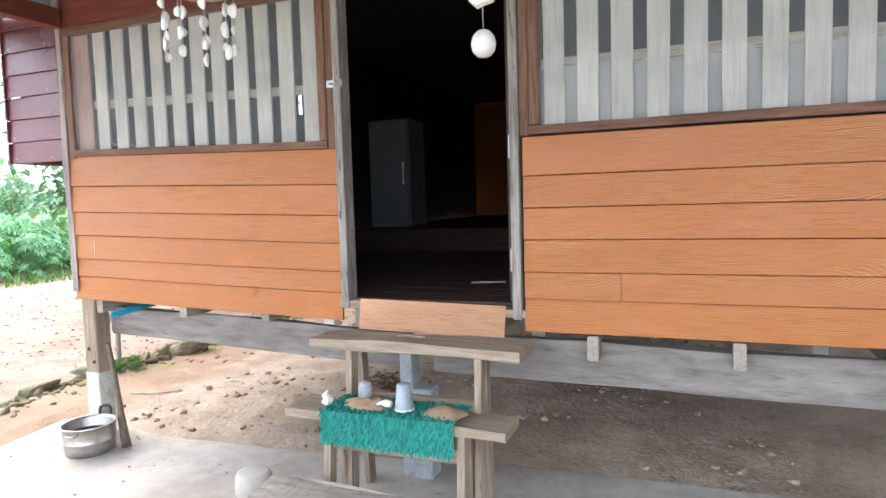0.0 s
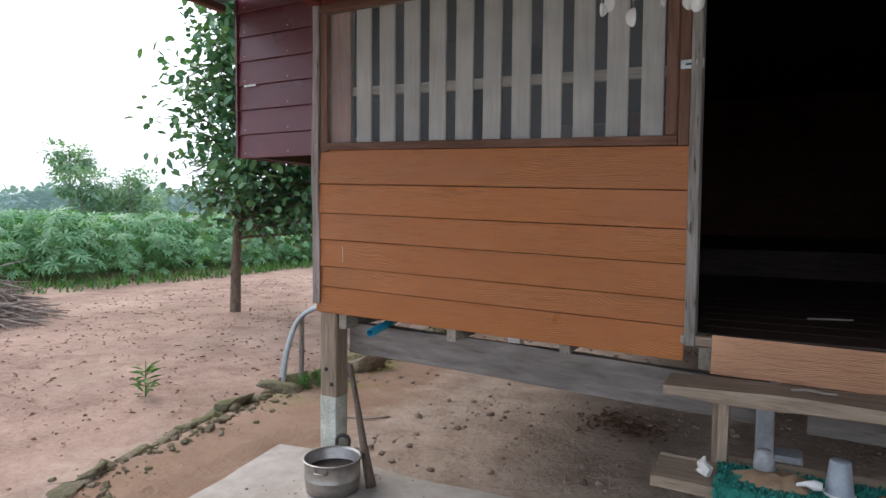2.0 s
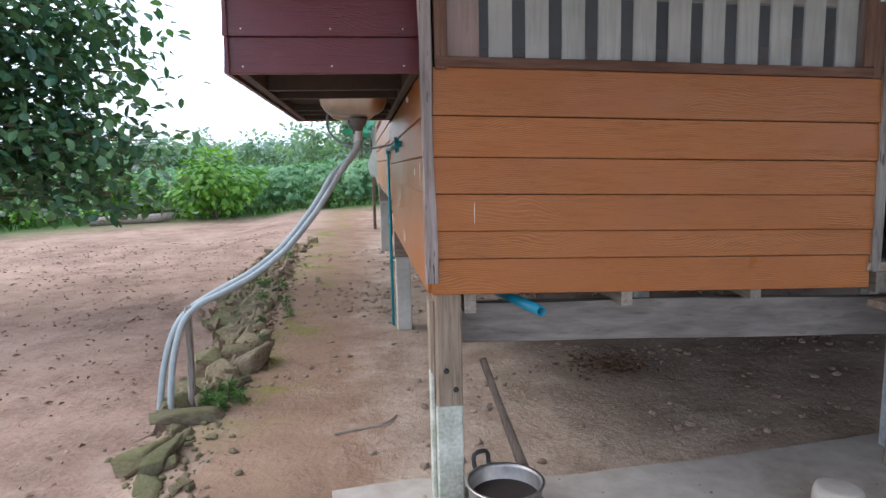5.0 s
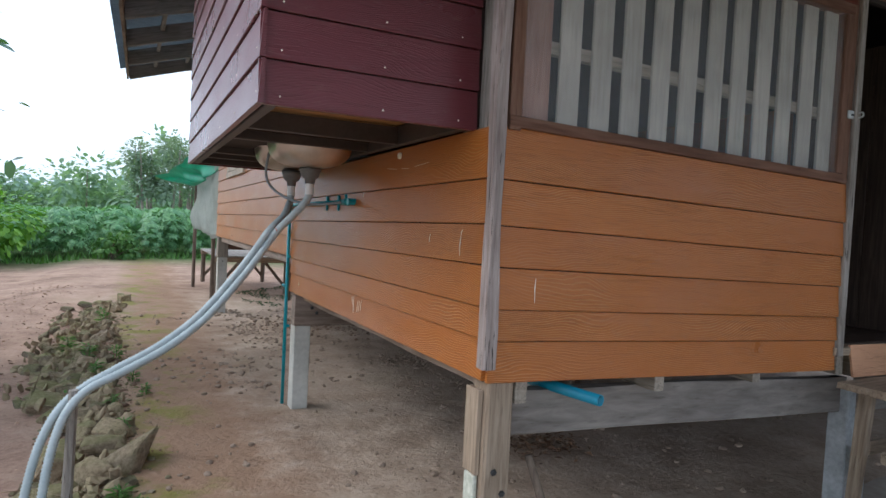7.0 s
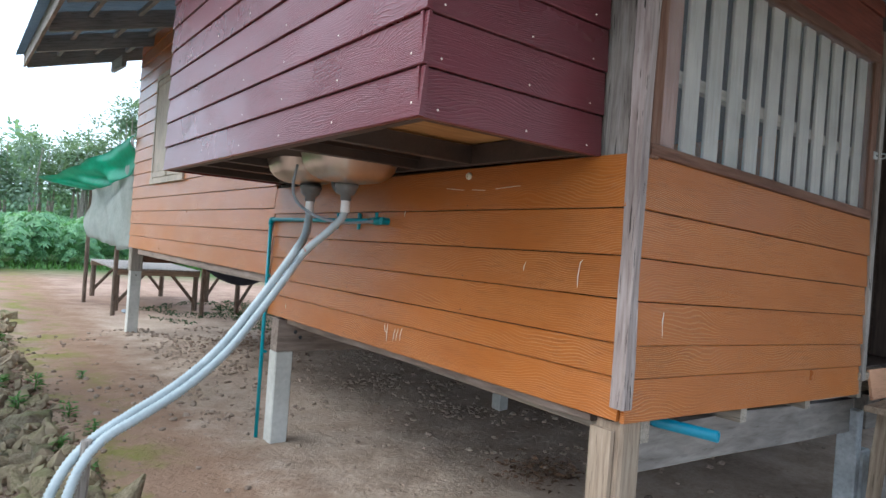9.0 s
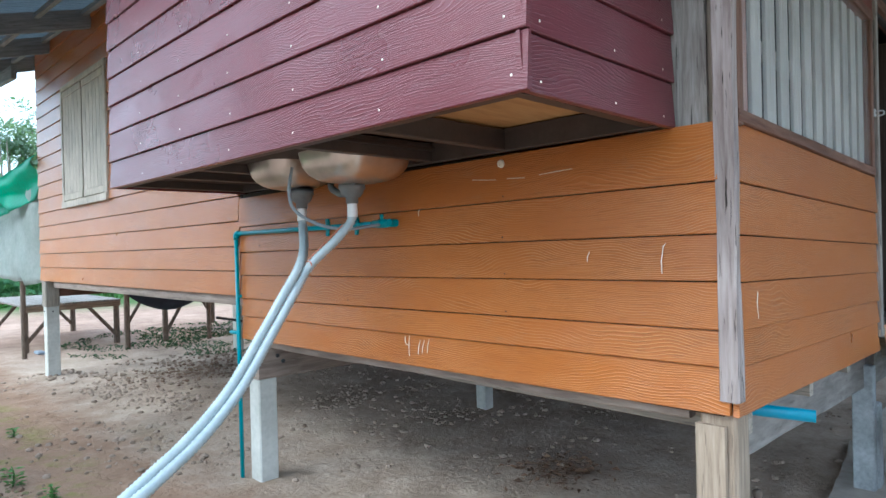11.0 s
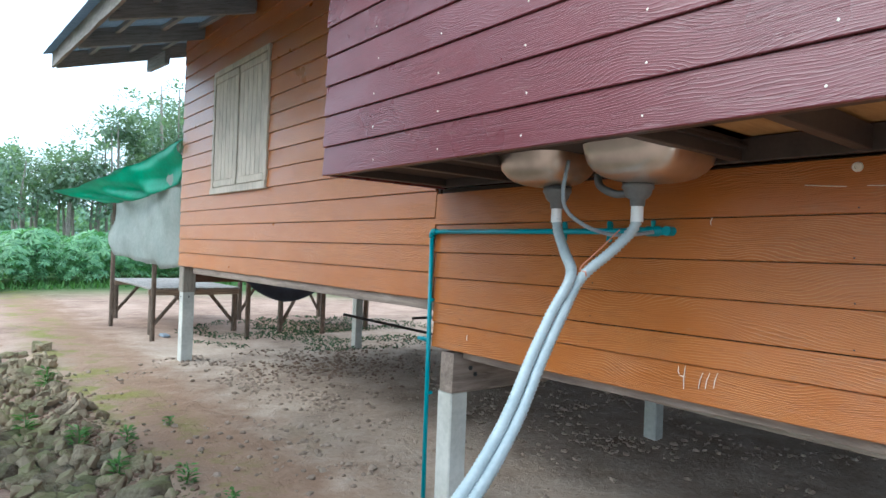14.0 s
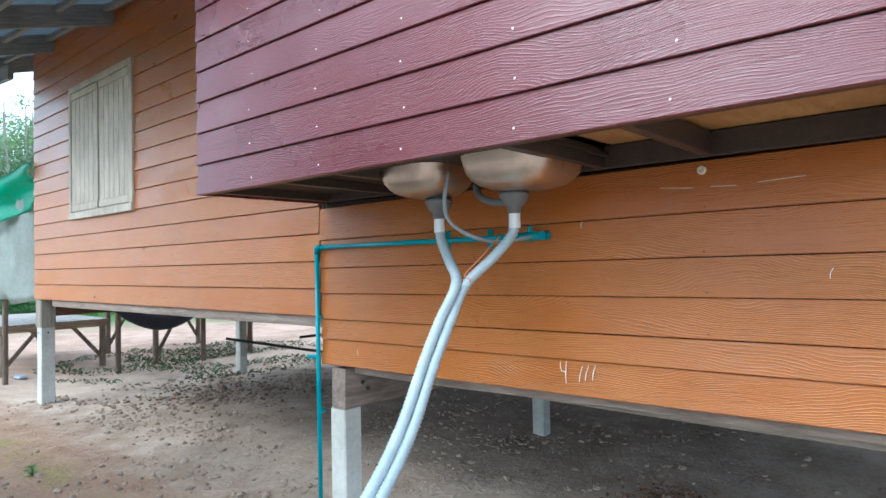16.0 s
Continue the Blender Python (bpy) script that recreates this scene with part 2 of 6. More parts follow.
CASSAVA = leafy("cassava_leaves", (0.09, 0.23, 0.115), (0.235, 0.425, 0.205), 0.5, 0.22)
BUSH = leafy("bright_vine_leaves", (0.08, 0.22, 0.025), (0.22, 0.42, 0.05), 0.5, 0.25)
# Weed green darkened to carry the shade behind the house.
SHADED_WEED = leafy("shaded_weed_leaves", (0.025, 0.065, 0.03), (0.06, 0.12, 0.045), 0.7, 0.1)
WEED = leafy("weed_leaves", (0.05, 0.14, 0.03), (0.13, 0.26, 0.06), 0.6, 0.2)
# Paler, greyer greens carry the air's haze over the far trees.
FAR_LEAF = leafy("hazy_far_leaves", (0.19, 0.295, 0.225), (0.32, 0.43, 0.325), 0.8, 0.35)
PLANTATION = leafy("hazed_plantation_leaves", (0.15, 0.215, 0.17), (0.29, 0.36, 0.29), 0.85, 0.35)
FARTHEST_LEAF = leafy("hazed_ridge_leaves", (0.17, 0.255, 0.25), (0.245, 0.335, 0.325), 0.9, 0.25)
far_bs = FARTHEST_LEAF.node_tree.nodes["Principled BSDF"]      # haze of the distant ridge, over 200 m off, painted as blue tint and glow
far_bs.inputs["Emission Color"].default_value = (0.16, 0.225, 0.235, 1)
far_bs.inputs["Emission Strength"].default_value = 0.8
CHALK = plain("chalk", (0.72, 0.66, 0.55), (0.85, 0.80, 0.70), 0.9, 30)
SALMON_WIRE = plain("salmon_string", (0.55, 0.20, 0.12), (0.65, 0.27, 0.17), 0.6, 20)
SAND = plain("spilled_sand", (0.30, 0.19, 0.11), (0.42, 0.28, 0.17), 0.95, 20, 0, 0.8)
BLUE_LID = plain("scuffed_blue_grey_lid", (0.13, 0.17, 0.22), (0.30, 0.34, 0.38), 0.45, 5)


def rock_material():
    m, nt, bs = tree_of("mossy_stone", 0.9, spec=0.2)
    v = coords(nt)
    n = noise_of(nt, v, 5, 8, 0.65)
    col = ramp(nt, n, [(0.3, (0.16, 0.13, 0.095)), (0.5, (0.30, 0.255, 0.19)), (0.72, (0.45, 0.39, 0.31))])
    rnd = node(nt, "ShaderNodeObjectInfo").outputs["Random"]
    col = mixed(nt, 1.0, col, ramp(nt, rnd, [(0, (0.55, 0.54, 0.53)), (0.5, (0.85, 0.79, 0.72)), (1, (1.2, 1.1, 0.95))]), "MULTIPLY")
    up = node(nt, "ShaderNodeSeparateXYZ", {0: node(nt, "ShaderNodeNewGeometry").outputs["Normal"]}).outputs[2]
    moss = math2(nt, "MULTIPLY", ramp(nt, noise_of(nt, coords(nt, world_space=True), 2.2, 5, 0.6), [(0.36, (0, 0, 0)), (0.60, (1, 1, 1))]), ramp(nt, up, [(0.1, (0, 0, 0)), (0.8, (1, 1, 1))]))
    col = mixed(nt, math2(nt, "MULTIPLY", moss, 0.62), col, (0.16, 0.18, 0.06, 1))
    nt.links.new(col, bs.inputs["Base Color"])
    bump(nt, bs, noise_of(nt, v, 26, 6, 0.7), 0.7, 0.02)
    return m


ROCK = rock_material()


def ground_material():
    """Reddish sandy yard, greyer trodden soil round and under the house, fields beyond."""
    m, nt, bs = tree_of("sandy_soil", 0.95, spec=0.15)
    p = coords(nt, world_space=True)
    sep = node(nt, "ShaderNodeSeparateXYZ", {0: p})
    x, y = sep.outputs[0], sep.outputs[1]
    n1 = noise_of(nt, p, 0.55, 6, 0.6)
    n2 = noise_of(nt, p, 3.0, 7, 0.65)
    n3 = noise_of(nt, p, 26.0, 5, 0.7)
    mix = math2(nt, "ADD", math2(nt, "MULTIPLY", n1, 0.36), math2(nt, "ADD", math2(nt, "MULTIPLY", n2, 0.36), math2(nt, "MULTIPLY", n3, 0.28)))
    yard = ramp(nt, mix, [(0.36, (0.21, 0.135, 0.10)), (0.5, (0.39, 0.265, 0.198)), (0.66, (0.53, 0.38, 0.295))])
    soil = ramp(nt, mix, [(0.36, (0.25, 0.18, 0.13)), (0.5, (0.43, 0.33, 0.25)), (0.66, (0.58, 0.47, 0.375))])
    edge = math2(nt, "ADD", x, math2(nt, "MULTIPLY", math2(nt, "SUBTRACT", n2, 0.5), 1.2))
    near = node(nt, "ShaderNodeMapRange", {"Value": edge, "From Min": -5.6, "From Max": -5.0}).outputs[0]
    back = node(nt, "ShaderNodeMapRange", {"Value": y, "From Min": 15.0, "From Max": 12.0}).outputs[0]
    col = mixed(nt, math2(nt, "MULTIPLY", near, back), yard, soil)
    damp = ramp(nt, noise_of(nt, p, 0.8, 4, 0.6, 0.6), [(0.44, (0, 0, 0)), (0.60, (1, 1, 1))])
    col = mixed(nt, math2(nt, "MULTIPLY", damp, 0.5), col, mixed(nt, 1.0, col, (0.62, 0.60, 0.60, 1), "MULTIPLY"))
    path = node(nt, "ShaderNodeMapRange", {"Value": node(nt, "ShaderNodeMath", {0: math2(nt, "ADD", edge, 4.55)}, operation="ABSOLUTE").outputs[0], "From Min": 0.75, "From Max": 0.25}).outputs[0]
    col = mixed(nt, math2(nt, "MULTIPLY", path, 0.8), col, mixed(nt, n2, (0.20, 0.115, 0.07, 1), (0.37, 0.235, 0.15, 1)))
    green = math2(nt, "MULTIPLY", ramp(nt, noise_of(nt, p, 1.1, 5, 0.6), [(0.56, (0, 0, 0)), (0.70, (1, 1, 1))]), 0.16)
    col = mixed(nt, green, col, (0.13, 0.13, 0.05, 1))
    litter = ramp(nt, noise_of(nt, p, 9.0, 3, 0.5), [(0.70, (0, 0, 0)), (0.78, (1, 1, 1))])
    col = mixed(nt, math2(nt, "MULTIPLY", litter, 0.6), col, (0.13, 0.075, 0.045, 1))
    r2 = math2(nt, "ADD", math2(nt, "POWER", math2(nt, "MULTIPLY", math2(nt, "ADD", x, 4.0), 0.6), 2.0), math2(nt, "POWER", math2(nt, "MULTIPLY", math2(nt, "SUBTRACT", y, 5.0), 0.5), 2.0))
    far = node(nt, "ShaderNodeMapRange", {"Value": r2, "From Min": 55.0, "From Max": 85.0}).outputs[0]
    col = mixed(nt, far, col, mixed(nt, n2, (0.045, 0.085, 0.025, 1), (0.09, 0.15, 0.045, 1)))
    strip = node(nt, "ShaderNodeMapRange", {"Value": node(nt, "ShaderNodeMath", {0: math2(nt, "ADD", x, 4.85)}, operation="ABSOLUTE").outputs[0], "From Min": 0.5, "From Max": 0.15}).outputs[0]
    moss = math2(nt, "MULTIPLY", strip, ramp(nt, noise_of(nt, p, 1.7, 5, 0.65), [(0.50, (0, 0, 0)), (0.60, (1, 1, 1))]))
    behind = node(nt, "ShaderNodeMapRange", {"Value": y, "From Min": 3.6, "From Max": 4.4}).outputs[0]
    col = mixed(nt, math2(nt, "MULTIPLY", math2(nt, "MULTIPLY", moss, behind), 0.75), col, (0.20, 0.21, 0.04, 1))
    nt.links.new(col, bs.inputs["Base Color"])
    h = math2(nt, "ADD", math2(nt, "MULTIPLY", n3, 0.28), n2)
    bump(nt, bs, h, 0.8, 0.06)
    return m


GROUND = ground_material()


def net_material():
    m, nt, bs = tree_of("insect_net", 0.8, spec=0.2)
    n = noise_of(nt, coords(nt), 3.0, 4)
    nt.links.new(ramp(nt, n, [(0.3, (0.50, 0.52, 0.54)), (0.7, (0.66, 0.68, 0.69))]), bs.inputs["Base Color"])
    t = node(nt, "ShaderNodeBsdfTransparent")
    f = node(nt, "ShaderNodeMapRange", {"Value": n, "To Min": 0.10, "To Max": 0.21}).outputs[0]
    mix = node(nt, "ShaderNodeMixShader", {0: f, 1: t.outputs[0], 2: bs.outputs[0]})
    nt.links.new(mix.outputs[0], nt.nodes["Material Output"].inputs["Surface"])
    return m


NET = net_material()


# ---- mesh helpers ----
def mesh_of(name, bm, mat, smooth=False):
    me = bpy.data.meshes.new(name)
    bm.to_mesh(me)
    bm.free()
    if smooth:
        for p in me.polygons:
            p.use_smooth = True
    me.materials.append(mat)
    return me


def part(name, bm, mat, parent=None, label="", smooth=False):
    """Links a bmesh (or a ready mesh) as one object under its thing."""
    me = mesh_of(name, bm, mat, smooth) if isinstance(bm, bmesh.types.BMesh) else bm
    ob = new(name, me)
    if parent is not None:
        ob.parent = parent
    if label:
        ob["label"] = label
    return ob


def empty(name, label, category, group="", kind="", at=(0, 0, 0)):
    ob = tagged(new(name), label, category, group, kind)
    ob.location = at
    ob.empty_display_size = 0.1
    return ob


def block(x0, x1, y0, y1, z0, z1, bev=0.004):
    bm = bmesh.new()
    add_block(bm, x0, x1, y0, y1, z0, z1)
    if bev:
        bmesh.ops.bevel(bm, geom=bm.edges[:], offset=bev, segments=1, affect="EDGES")
    return bm


def add_block(bm, x0, x1, y0, y1, z0, z1):
    vs = [bm.verts.new((x, y, z)) for z in (z0, z1) for x, y in ((x0, y0), (x1, y0), (x1, y1), (x0, y1))]
    for f in ((3, 2, 1, 0), (4, 5, 6, 7), (0, 1, 5, 4), (1, 2, 6, 5), (2, 3, 7, 6), (3, 0, 4, 7)):
        bm.faces.new([vs[i] for i in f])
    return vs


def rough_timber(length, wide, high, seed, amp=0.006, n=14):
    """A sawn timber along x from 0, its edges worn and a little wavy."""
    bm = bmesh.new()
    rows = []
    for i in range(n + 1):
        x = length * i / n
        w = lambda k: noise.noise(Vector((x * 2.3, seed * 7.7, k * 3.1))) * amp
        b = min(wide, high) * 0.08
        pts = [(-wide / 2 + b, 0), (wide / 2 - b, 0), (wide / 2, b), (wide / 2, high - b), (wide / 2 - b, high), (-wide / 2 + b, high), (-wide / 2, high - b), (-wide / 2, b)]
        rows.append([bm.verts.new((x, p[0] + w(j), p[1] + w(j + 20))) for j, p in enumerate(pts)])
    for a, c in zip(rows, rows[1:]):
        for j in range(8):
            bm.faces.new((a[j], a[(j + 1) % 8], c[(j + 1) % 8], c[j]))
    bm.faces.new(rows[0][::-1])
    bm.faces.new(rows[-1])
    bmesh.ops.recalc_face_normals(bm, faces=bm.faces[:])
    return bm


def add_tube(bm, pts, radii, sides=8, caps=True):
    """A tube through the points; radii: one number, or one for each point."""
    pts = [Vector(p) for p in pts]
    if not hasattr(radii, "__len__"):
        radii = [radii] * len(pts)
    ref, rings = None, []
    for i, p in enumerate(pts):
        d = (pts[min(i + 1, len(pts) - 1)] - pts[max(i - 1, 0)]).normalized()
        if ref is None:
            ref = d.orthogonal().normalized()
        ref = (ref - d * ref.dot(d)).normalized()
        o = d.cross(ref)
        rings.append([bm.verts.new(p + (ref * math.cos(a) + o * math.sin(a)) * radii[i]) for a in (2 * math.pi * k / sides for k in range(sides))])
    for a, c in zip(rings, rings[1:]):
        for j in range(sides):
            bm.faces.new((a[j], a[(j + 1) % sides], c[(j + 1) % sides], c[j]))
    if caps:
        bm.faces.new(rings[0][::-1])
        bm.faces.new(rings[-1])


def tube(pts, radii, sides=10, caps=True):
    bm = bmesh.new()
    add_tube(bm, pts, radii, sides, caps)
    return bm


def spin(profile, sides=28, centre=(0, 0)):
    """A turned shape: profile of (radius, z)."""
    bm = bmesh.new()
    rings = []
    for r, z in profile:
        rings.append([bm.verts.new((centre[0] + r * math.cos(2 * math.pi * k / sides), centre[1] + r * math.sin(2 * math.pi * k / sides), z)) for k in range(sides)])
    for a, c in zip(rings, rings[1:]):
        for j in range(sides):
            bm.faces.new((a[j], a[(j + 1) % sides], c[(j + 1) % sides], c[j]))
    bm.faces.new(rings[0][::-1])
    bm.faces.new(rings[-1])
    bmesh.ops.recalc_face_normals(bm, faces=bm.faces[:])
    return bm


def smooth_path(pts, step=0.02):
    """Catmull-Rom through the points, cut into even steps."""
    pts = [Vector(p) for p in pts]
    ext = [pts[0] * 2 - pts[1]] + pts + [pts[-1] * 2 - pts[-2]]
    fine = []
    for a, b, c, d in zip(ext, ext[1:], ext[2:], ext[3:]):
        for k in range(24):
            t = k / 24
            fine.append(0.5 * (2 * b + (c - a) * t + (2 * a - 5 * b + 4 * c - d) * t * t + (3 * b - a - 3 * c + d) * t ** 3))
    fine.append(pts[-1])
    out, left = [fine[0]], step
    for a, b in zip(fine, fine[1:]):
        d = (b - a).length
        while d >= left > 0:
            a = a + (b - a) * (left / d)
            d -= left
            out.append(a)
            left = step
        left -= d
    out.append(fine[-1])
    return out


def lap_board(length, high, thick=0.009, lap=0.011, seed=0):
    """A lap-siding board along x from 0, its back on y = 0 and its face towards -y; the foot stands proud of the board below."""
    bm = bmesh.new()
    n = max(2, int(length / 0.35))
    rows = []
    for i in range(n + 1):
        x = length * i / n
        w = noise.noise(Vector((x * 1.1, seed * 5.3, 0))) * 0.0025
        pts = [(0, 0.0), (-lap - thick + 0.002, 0.0), (-lap - thick, 0.003), (-thick, high - 0.0042), (0, high - 0.0042)]
        rows.append([bm.verts.new((x, py + (w if py else 0), pz + w * 0.6)) for py, pz in pts])
    for a, c in zip(rows, rows[1:]):
        for j in range(5):
            bm.faces.new((a[j], a[(j + 1) % 5], c[(j + 1) % 5], c[j]))
    bm.faces.new(rows[0][::-1])
    bm.faces.new(rows[-1])
    bmesh.ops.recalc_face_normals(bm, faces=bm.faces[:])
    return bm


def screw_heads(parent, places, normal):
    """Pale screw heads, one mesh each, on a board's face."""
    for p in places:
        bm = bmesh.new()
        bmesh.ops.create_icosphere(bm, subdivisions=1, radius=0.0042)
        for v in bm.verts:
            v.co -= normal * v.co.dot(normal) * 0.6
        bmesh.ops.translate(bm, verts=bm.verts, vec=p)
        part("screw_head", bm, CHALK, parent)


# ---- plan, in metres ----
FRONT, SIDE = 2.99, -3.82        # outer faces of the front wall and of the long side wall
CORNER_X, DOOR_L, DOOR_R, EAST = -3.80, -1.80, -0.85, 2.6
FLOOR = 0.975
SAG = math.degrees(math.atan2(0.06, 1.96))   # the left part of the front leans down to the door
STONE_LINE = [(-3.9, 0.9), (-4.62, 1.75), (-5.0, 2.45), (-5.16, 3.4), (-5.2, 4.1), (-5.1, 5.2), (-5.2, 7.2), (-5.35, 9.5), (-5.25, 12.0), (-5.0, 13.6)]


def stone_x(y):
    for (xa, ya), (xb, yb) in zip(STONE_LINE, STONE_LINE[1:]):
        if ya <= y <= yb:
            return xa + (xb - xa) * (y - ya) / (yb - ya)
    return STONE_LINE[0][0] if y < STONE_LINE[0][1] else STONE_LINE[-1][0]


def ease(a, b, v):
    t = min(1, max(0, (v - a) / (b - a)))
    return t * t * (3 - 2 * t)


def ground_z(x, y):
    """Height of the soil: a terrace round the house, the yard a little lower, the land rising far off."""
    step = ease(0.35, -0.05, x - stone_x(y) + 0.25) * ease(13.6, 11.5, y) * ease(0.2, 1.2, y)
    z = -0.16 * max(step, ease(-6.0, -7.5, x))
    d = math.hypot(x + 4, y - 4)
    near = 1 - ease(14, 30, d)
    z += near * (0.020 * noise.noise(Vector((x * 0.9, y * 0.9, 1.3))) + 0.012 * noise.noise(Vector((x * 3.1, y * 3.1, 7.0))) + 0.008 * noise.noise(Vector((x * 9, y * 9, 2.0))) + 0.014 * abs(noise.noise(Vector((x * 5.2, y * 5.2, 4.0)))))
    z += 0.006 * max(0, d - 22)
    if x > -4.4 and y < 3.4:
        z = min(z, -0.02)
    return z


def graded(lo, hi, a, b, fine, grow=1.22):
    """Grid lines: fine between a and b, growing outwards to lo and hi."""
    mid = list(np.arange(a, b, fine))
    left, s, v = [], fine, a
    while v > lo:
        s *= grow
        v -= s
        left.append(v)
    right, s, v = [], fine, mid[-1]
    while v < hi:
        s *= grow
        v += s
        right.append(v)
    return left[::-1] + mid + right


def build_ground():
    xs, ys = graded(-900, 900, -9.0, 0.5, 0.07), graded(-900, 900, 0.5, 12.5, 0.07)
    verts = [(x, y, ground_z(x, y)) for y in ys for x in xs]
    n = len(xs)
    faces = [(j * n + i, j * n + i + 1, (j + 1) * n + i + 1, (j + 1) * n + i) for j in range(len(ys) - 1) for i in range(n - 1)]
    me = bpy.data.meshes.new("ground")
    me.from_pydata(verts, [], faces)
    for p in me.polygons:
        p.use_smooth = True
    me.materials.append(GROUND)
    tagged(new("ground", me), "bare reddish sandy soil of a farmyard", "ground", kind="structure")


build_ground()

# concrete apron in front of the steps
bm = bmesh.new()
outline = [(-4.28, 3.16), (-4.16, 2.4), (-4.10, 1.6), (-3.95, 0.2), (-3.9, -6), (6, -6), (6, 3.5), (-0.6, 3.38), (-2.4, 3.16), (-3.3, 3.12), (-3.9, 3.2)]
fine_edge = []
for (xa, ya), (xb, yb) in zip(outline, outline[1:] + outline[:1]):
    n = max(1, int(math.hypot(xb - xa, yb - ya) / 0.18))
    for k in range(n):
        t = k / n
        x, y = xa + (xb - xa) * t, ya + (yb - ya) * t
        fine_edge.append((x + 0.02 * noise.noise(Vector((x * 4, y * 4, 0))), y + 0.02 * noise.noise(Vector((x * 4, y * 4, 5)))))
top = [bm.verts.new((x, y, 0.012)) for x, y in fine_edge]
low = [bm.verts.new((x, y, -0.08)) for x, y in fine_edge]
bm.faces.new(top)
for i in range(len(top)):
    k = (i + 1) % len(top)
    bm.faces.new((top[i], low[i], low[k], top[k]))
bmesh.ops.recalc_face_normals(bm, faces=bm.faces[:])
tagged(part("concrete_apron", bm, CONCRETE), "dusty pale concrete apron before the house steps", "pavement", kind="structure")


# ---- the house: floor, walls, roof ----
def structure(name, bm, mat, label, category="wall"):
    return tagged(part(name, bm, mat), label, category, kind="structure")


FRONT_BOARDS = [0.150, 0.116, 0.153, 0.150, 0.166, 0.191]      # from the foot up
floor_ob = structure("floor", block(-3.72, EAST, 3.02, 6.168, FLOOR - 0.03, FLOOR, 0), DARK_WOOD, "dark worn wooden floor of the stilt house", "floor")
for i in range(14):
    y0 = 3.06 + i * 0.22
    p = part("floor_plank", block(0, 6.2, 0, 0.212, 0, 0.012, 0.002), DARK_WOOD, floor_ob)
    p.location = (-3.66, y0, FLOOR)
# Near-black for the dim room; reaches the walls to keep roof light out.
structure("ceiling", block(SIDE + 0.05, EAST, 3.04, 11.15, 3.25, 3.28, 0), LINING, "ceiling inside the house, unlit darkness put into its colour", "ceiling")

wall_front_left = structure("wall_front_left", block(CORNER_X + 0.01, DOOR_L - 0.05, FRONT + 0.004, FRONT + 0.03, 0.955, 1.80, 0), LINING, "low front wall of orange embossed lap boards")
z = 0.0
for i, h in enumerate(FRONT_BOARDS):
    b = part("board", lap_board(1.998, h, seed=i), ORANGE, wall_front_left)
    b.matrix_basis = pose(CORNER_X - 0.026, FRONT, 0.936, 0, SAG, 0) @ pose(0, 0, z)
    z += h
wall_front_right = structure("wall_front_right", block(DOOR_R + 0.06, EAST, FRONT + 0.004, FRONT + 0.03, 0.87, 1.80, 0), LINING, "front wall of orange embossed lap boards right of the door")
z = 0.864
for i, h in enumerate([0.160, 0.130, 0.155, 0.152, 0.152, 0.185]):
    cuts = [DOOR_R + 0.035, -0.365, EAST] if i == 1 else [DOOR_R + 0.035, EAST]
    for a, c in zip(cuts, cuts[1:]):
        b = part("board", lap_board(c - a - 0.002, h, seed=i + 9), ORANGE, wall_front_right)
        b.location = (a, FRONT, z)
    z += h

wall_side_kitchen = structure("wall_side_kitchen", block(SIDE + 0.004, SIDE + 0.03, 3.02, 6.10, 0.93, 1.86, 0), LINING, "side wall of orange embossed lap boards under the sink box")
z = 0.0
for i, h in enumerate(FRONT_BOARDS):
    b = part("board", lap_board(3.13, h, seed=i + 20), ORANGE, wall_side_kitchen)
    b.matrix_basis = pose(SIDE, 6.125, 0.910, 0, 0, -90) @ pose(0, 0, 0, 0, -0.55, 0) @ pose(0, 0, z)
    z += h
for y in (3.14, 3.88, 4.95, 5.86):
    z = 0.92
    for h in FRONT_BOARDS:
        n = part("nail_head", spin([(0.0035, 0), (0.0035, 0.0015)], 6), BLACK_PLASTIC, wall_side_kitchen)
        n.matrix_basis = pose(SIDE - 0.0175, y + random.uniform(-0.01, 0.01), z + 0.03, 0, -90, 0)
        z += h
b = part("board", lap_board(0.24, 1.3, lap=0.002), GREY_WOOD_UP, wall_side_kitchen, "grey-brown upright board")
b.matrix_basis = pose(SIDE + 0.03, 3.30, 1.86, 0, 0, -90)

# main part of the house behind the kitchen, with a shuttered window
WIN = (8.70, 10.12, 2.05, 3.28)
wall_side_house = structure("wall_side_house", block(SIDE + 0.004, SIDE + 0.05, 6.12, WIN[0], 1.195, 4.1, 0), LINING, "long side wall of weathered orange lap boards")
for y0, y1, z0, z1 in ((WIN[1], 11.27, 1.195, 4.1), (WIN[0], WIN[1], 1.195, WIN[2]), (WIN[0], WIN[1], WIN[3], 4.1)):
    part("lining", block(SIDE + 0.004, SIDE + 0.05, y0, y1, z0, z1, 0), LINING, wall_side_house)
TILT_H = math.degrees(math.atan2(-0.012, 5.14))   # the long wall dips a little towards its back end
for i in range(17):
    z0 = 1.190 + 0.1655 * i
    spans = [(11.28, 6.14)]
    if z0 + 0.19 > WIN[2] and z0 + 0.05 < WIN[3]:
        spans = [(11.28, WIN[1] + 0.02), (WIN[0] - 0.02, 6.14)]
    for ya, yb in spans:
        b = part("board", lap_board(ya - yb, 0.1655, seed=i + 40), ORANGE, wall_side_house)
        b.matrix_basis = pose(SIDE, ya, z0 - (ya - 6.14) * 0.012 / 5.14, 0, 0, -90) @ pose(0, 0, 0, 0, TILT_H, 0)
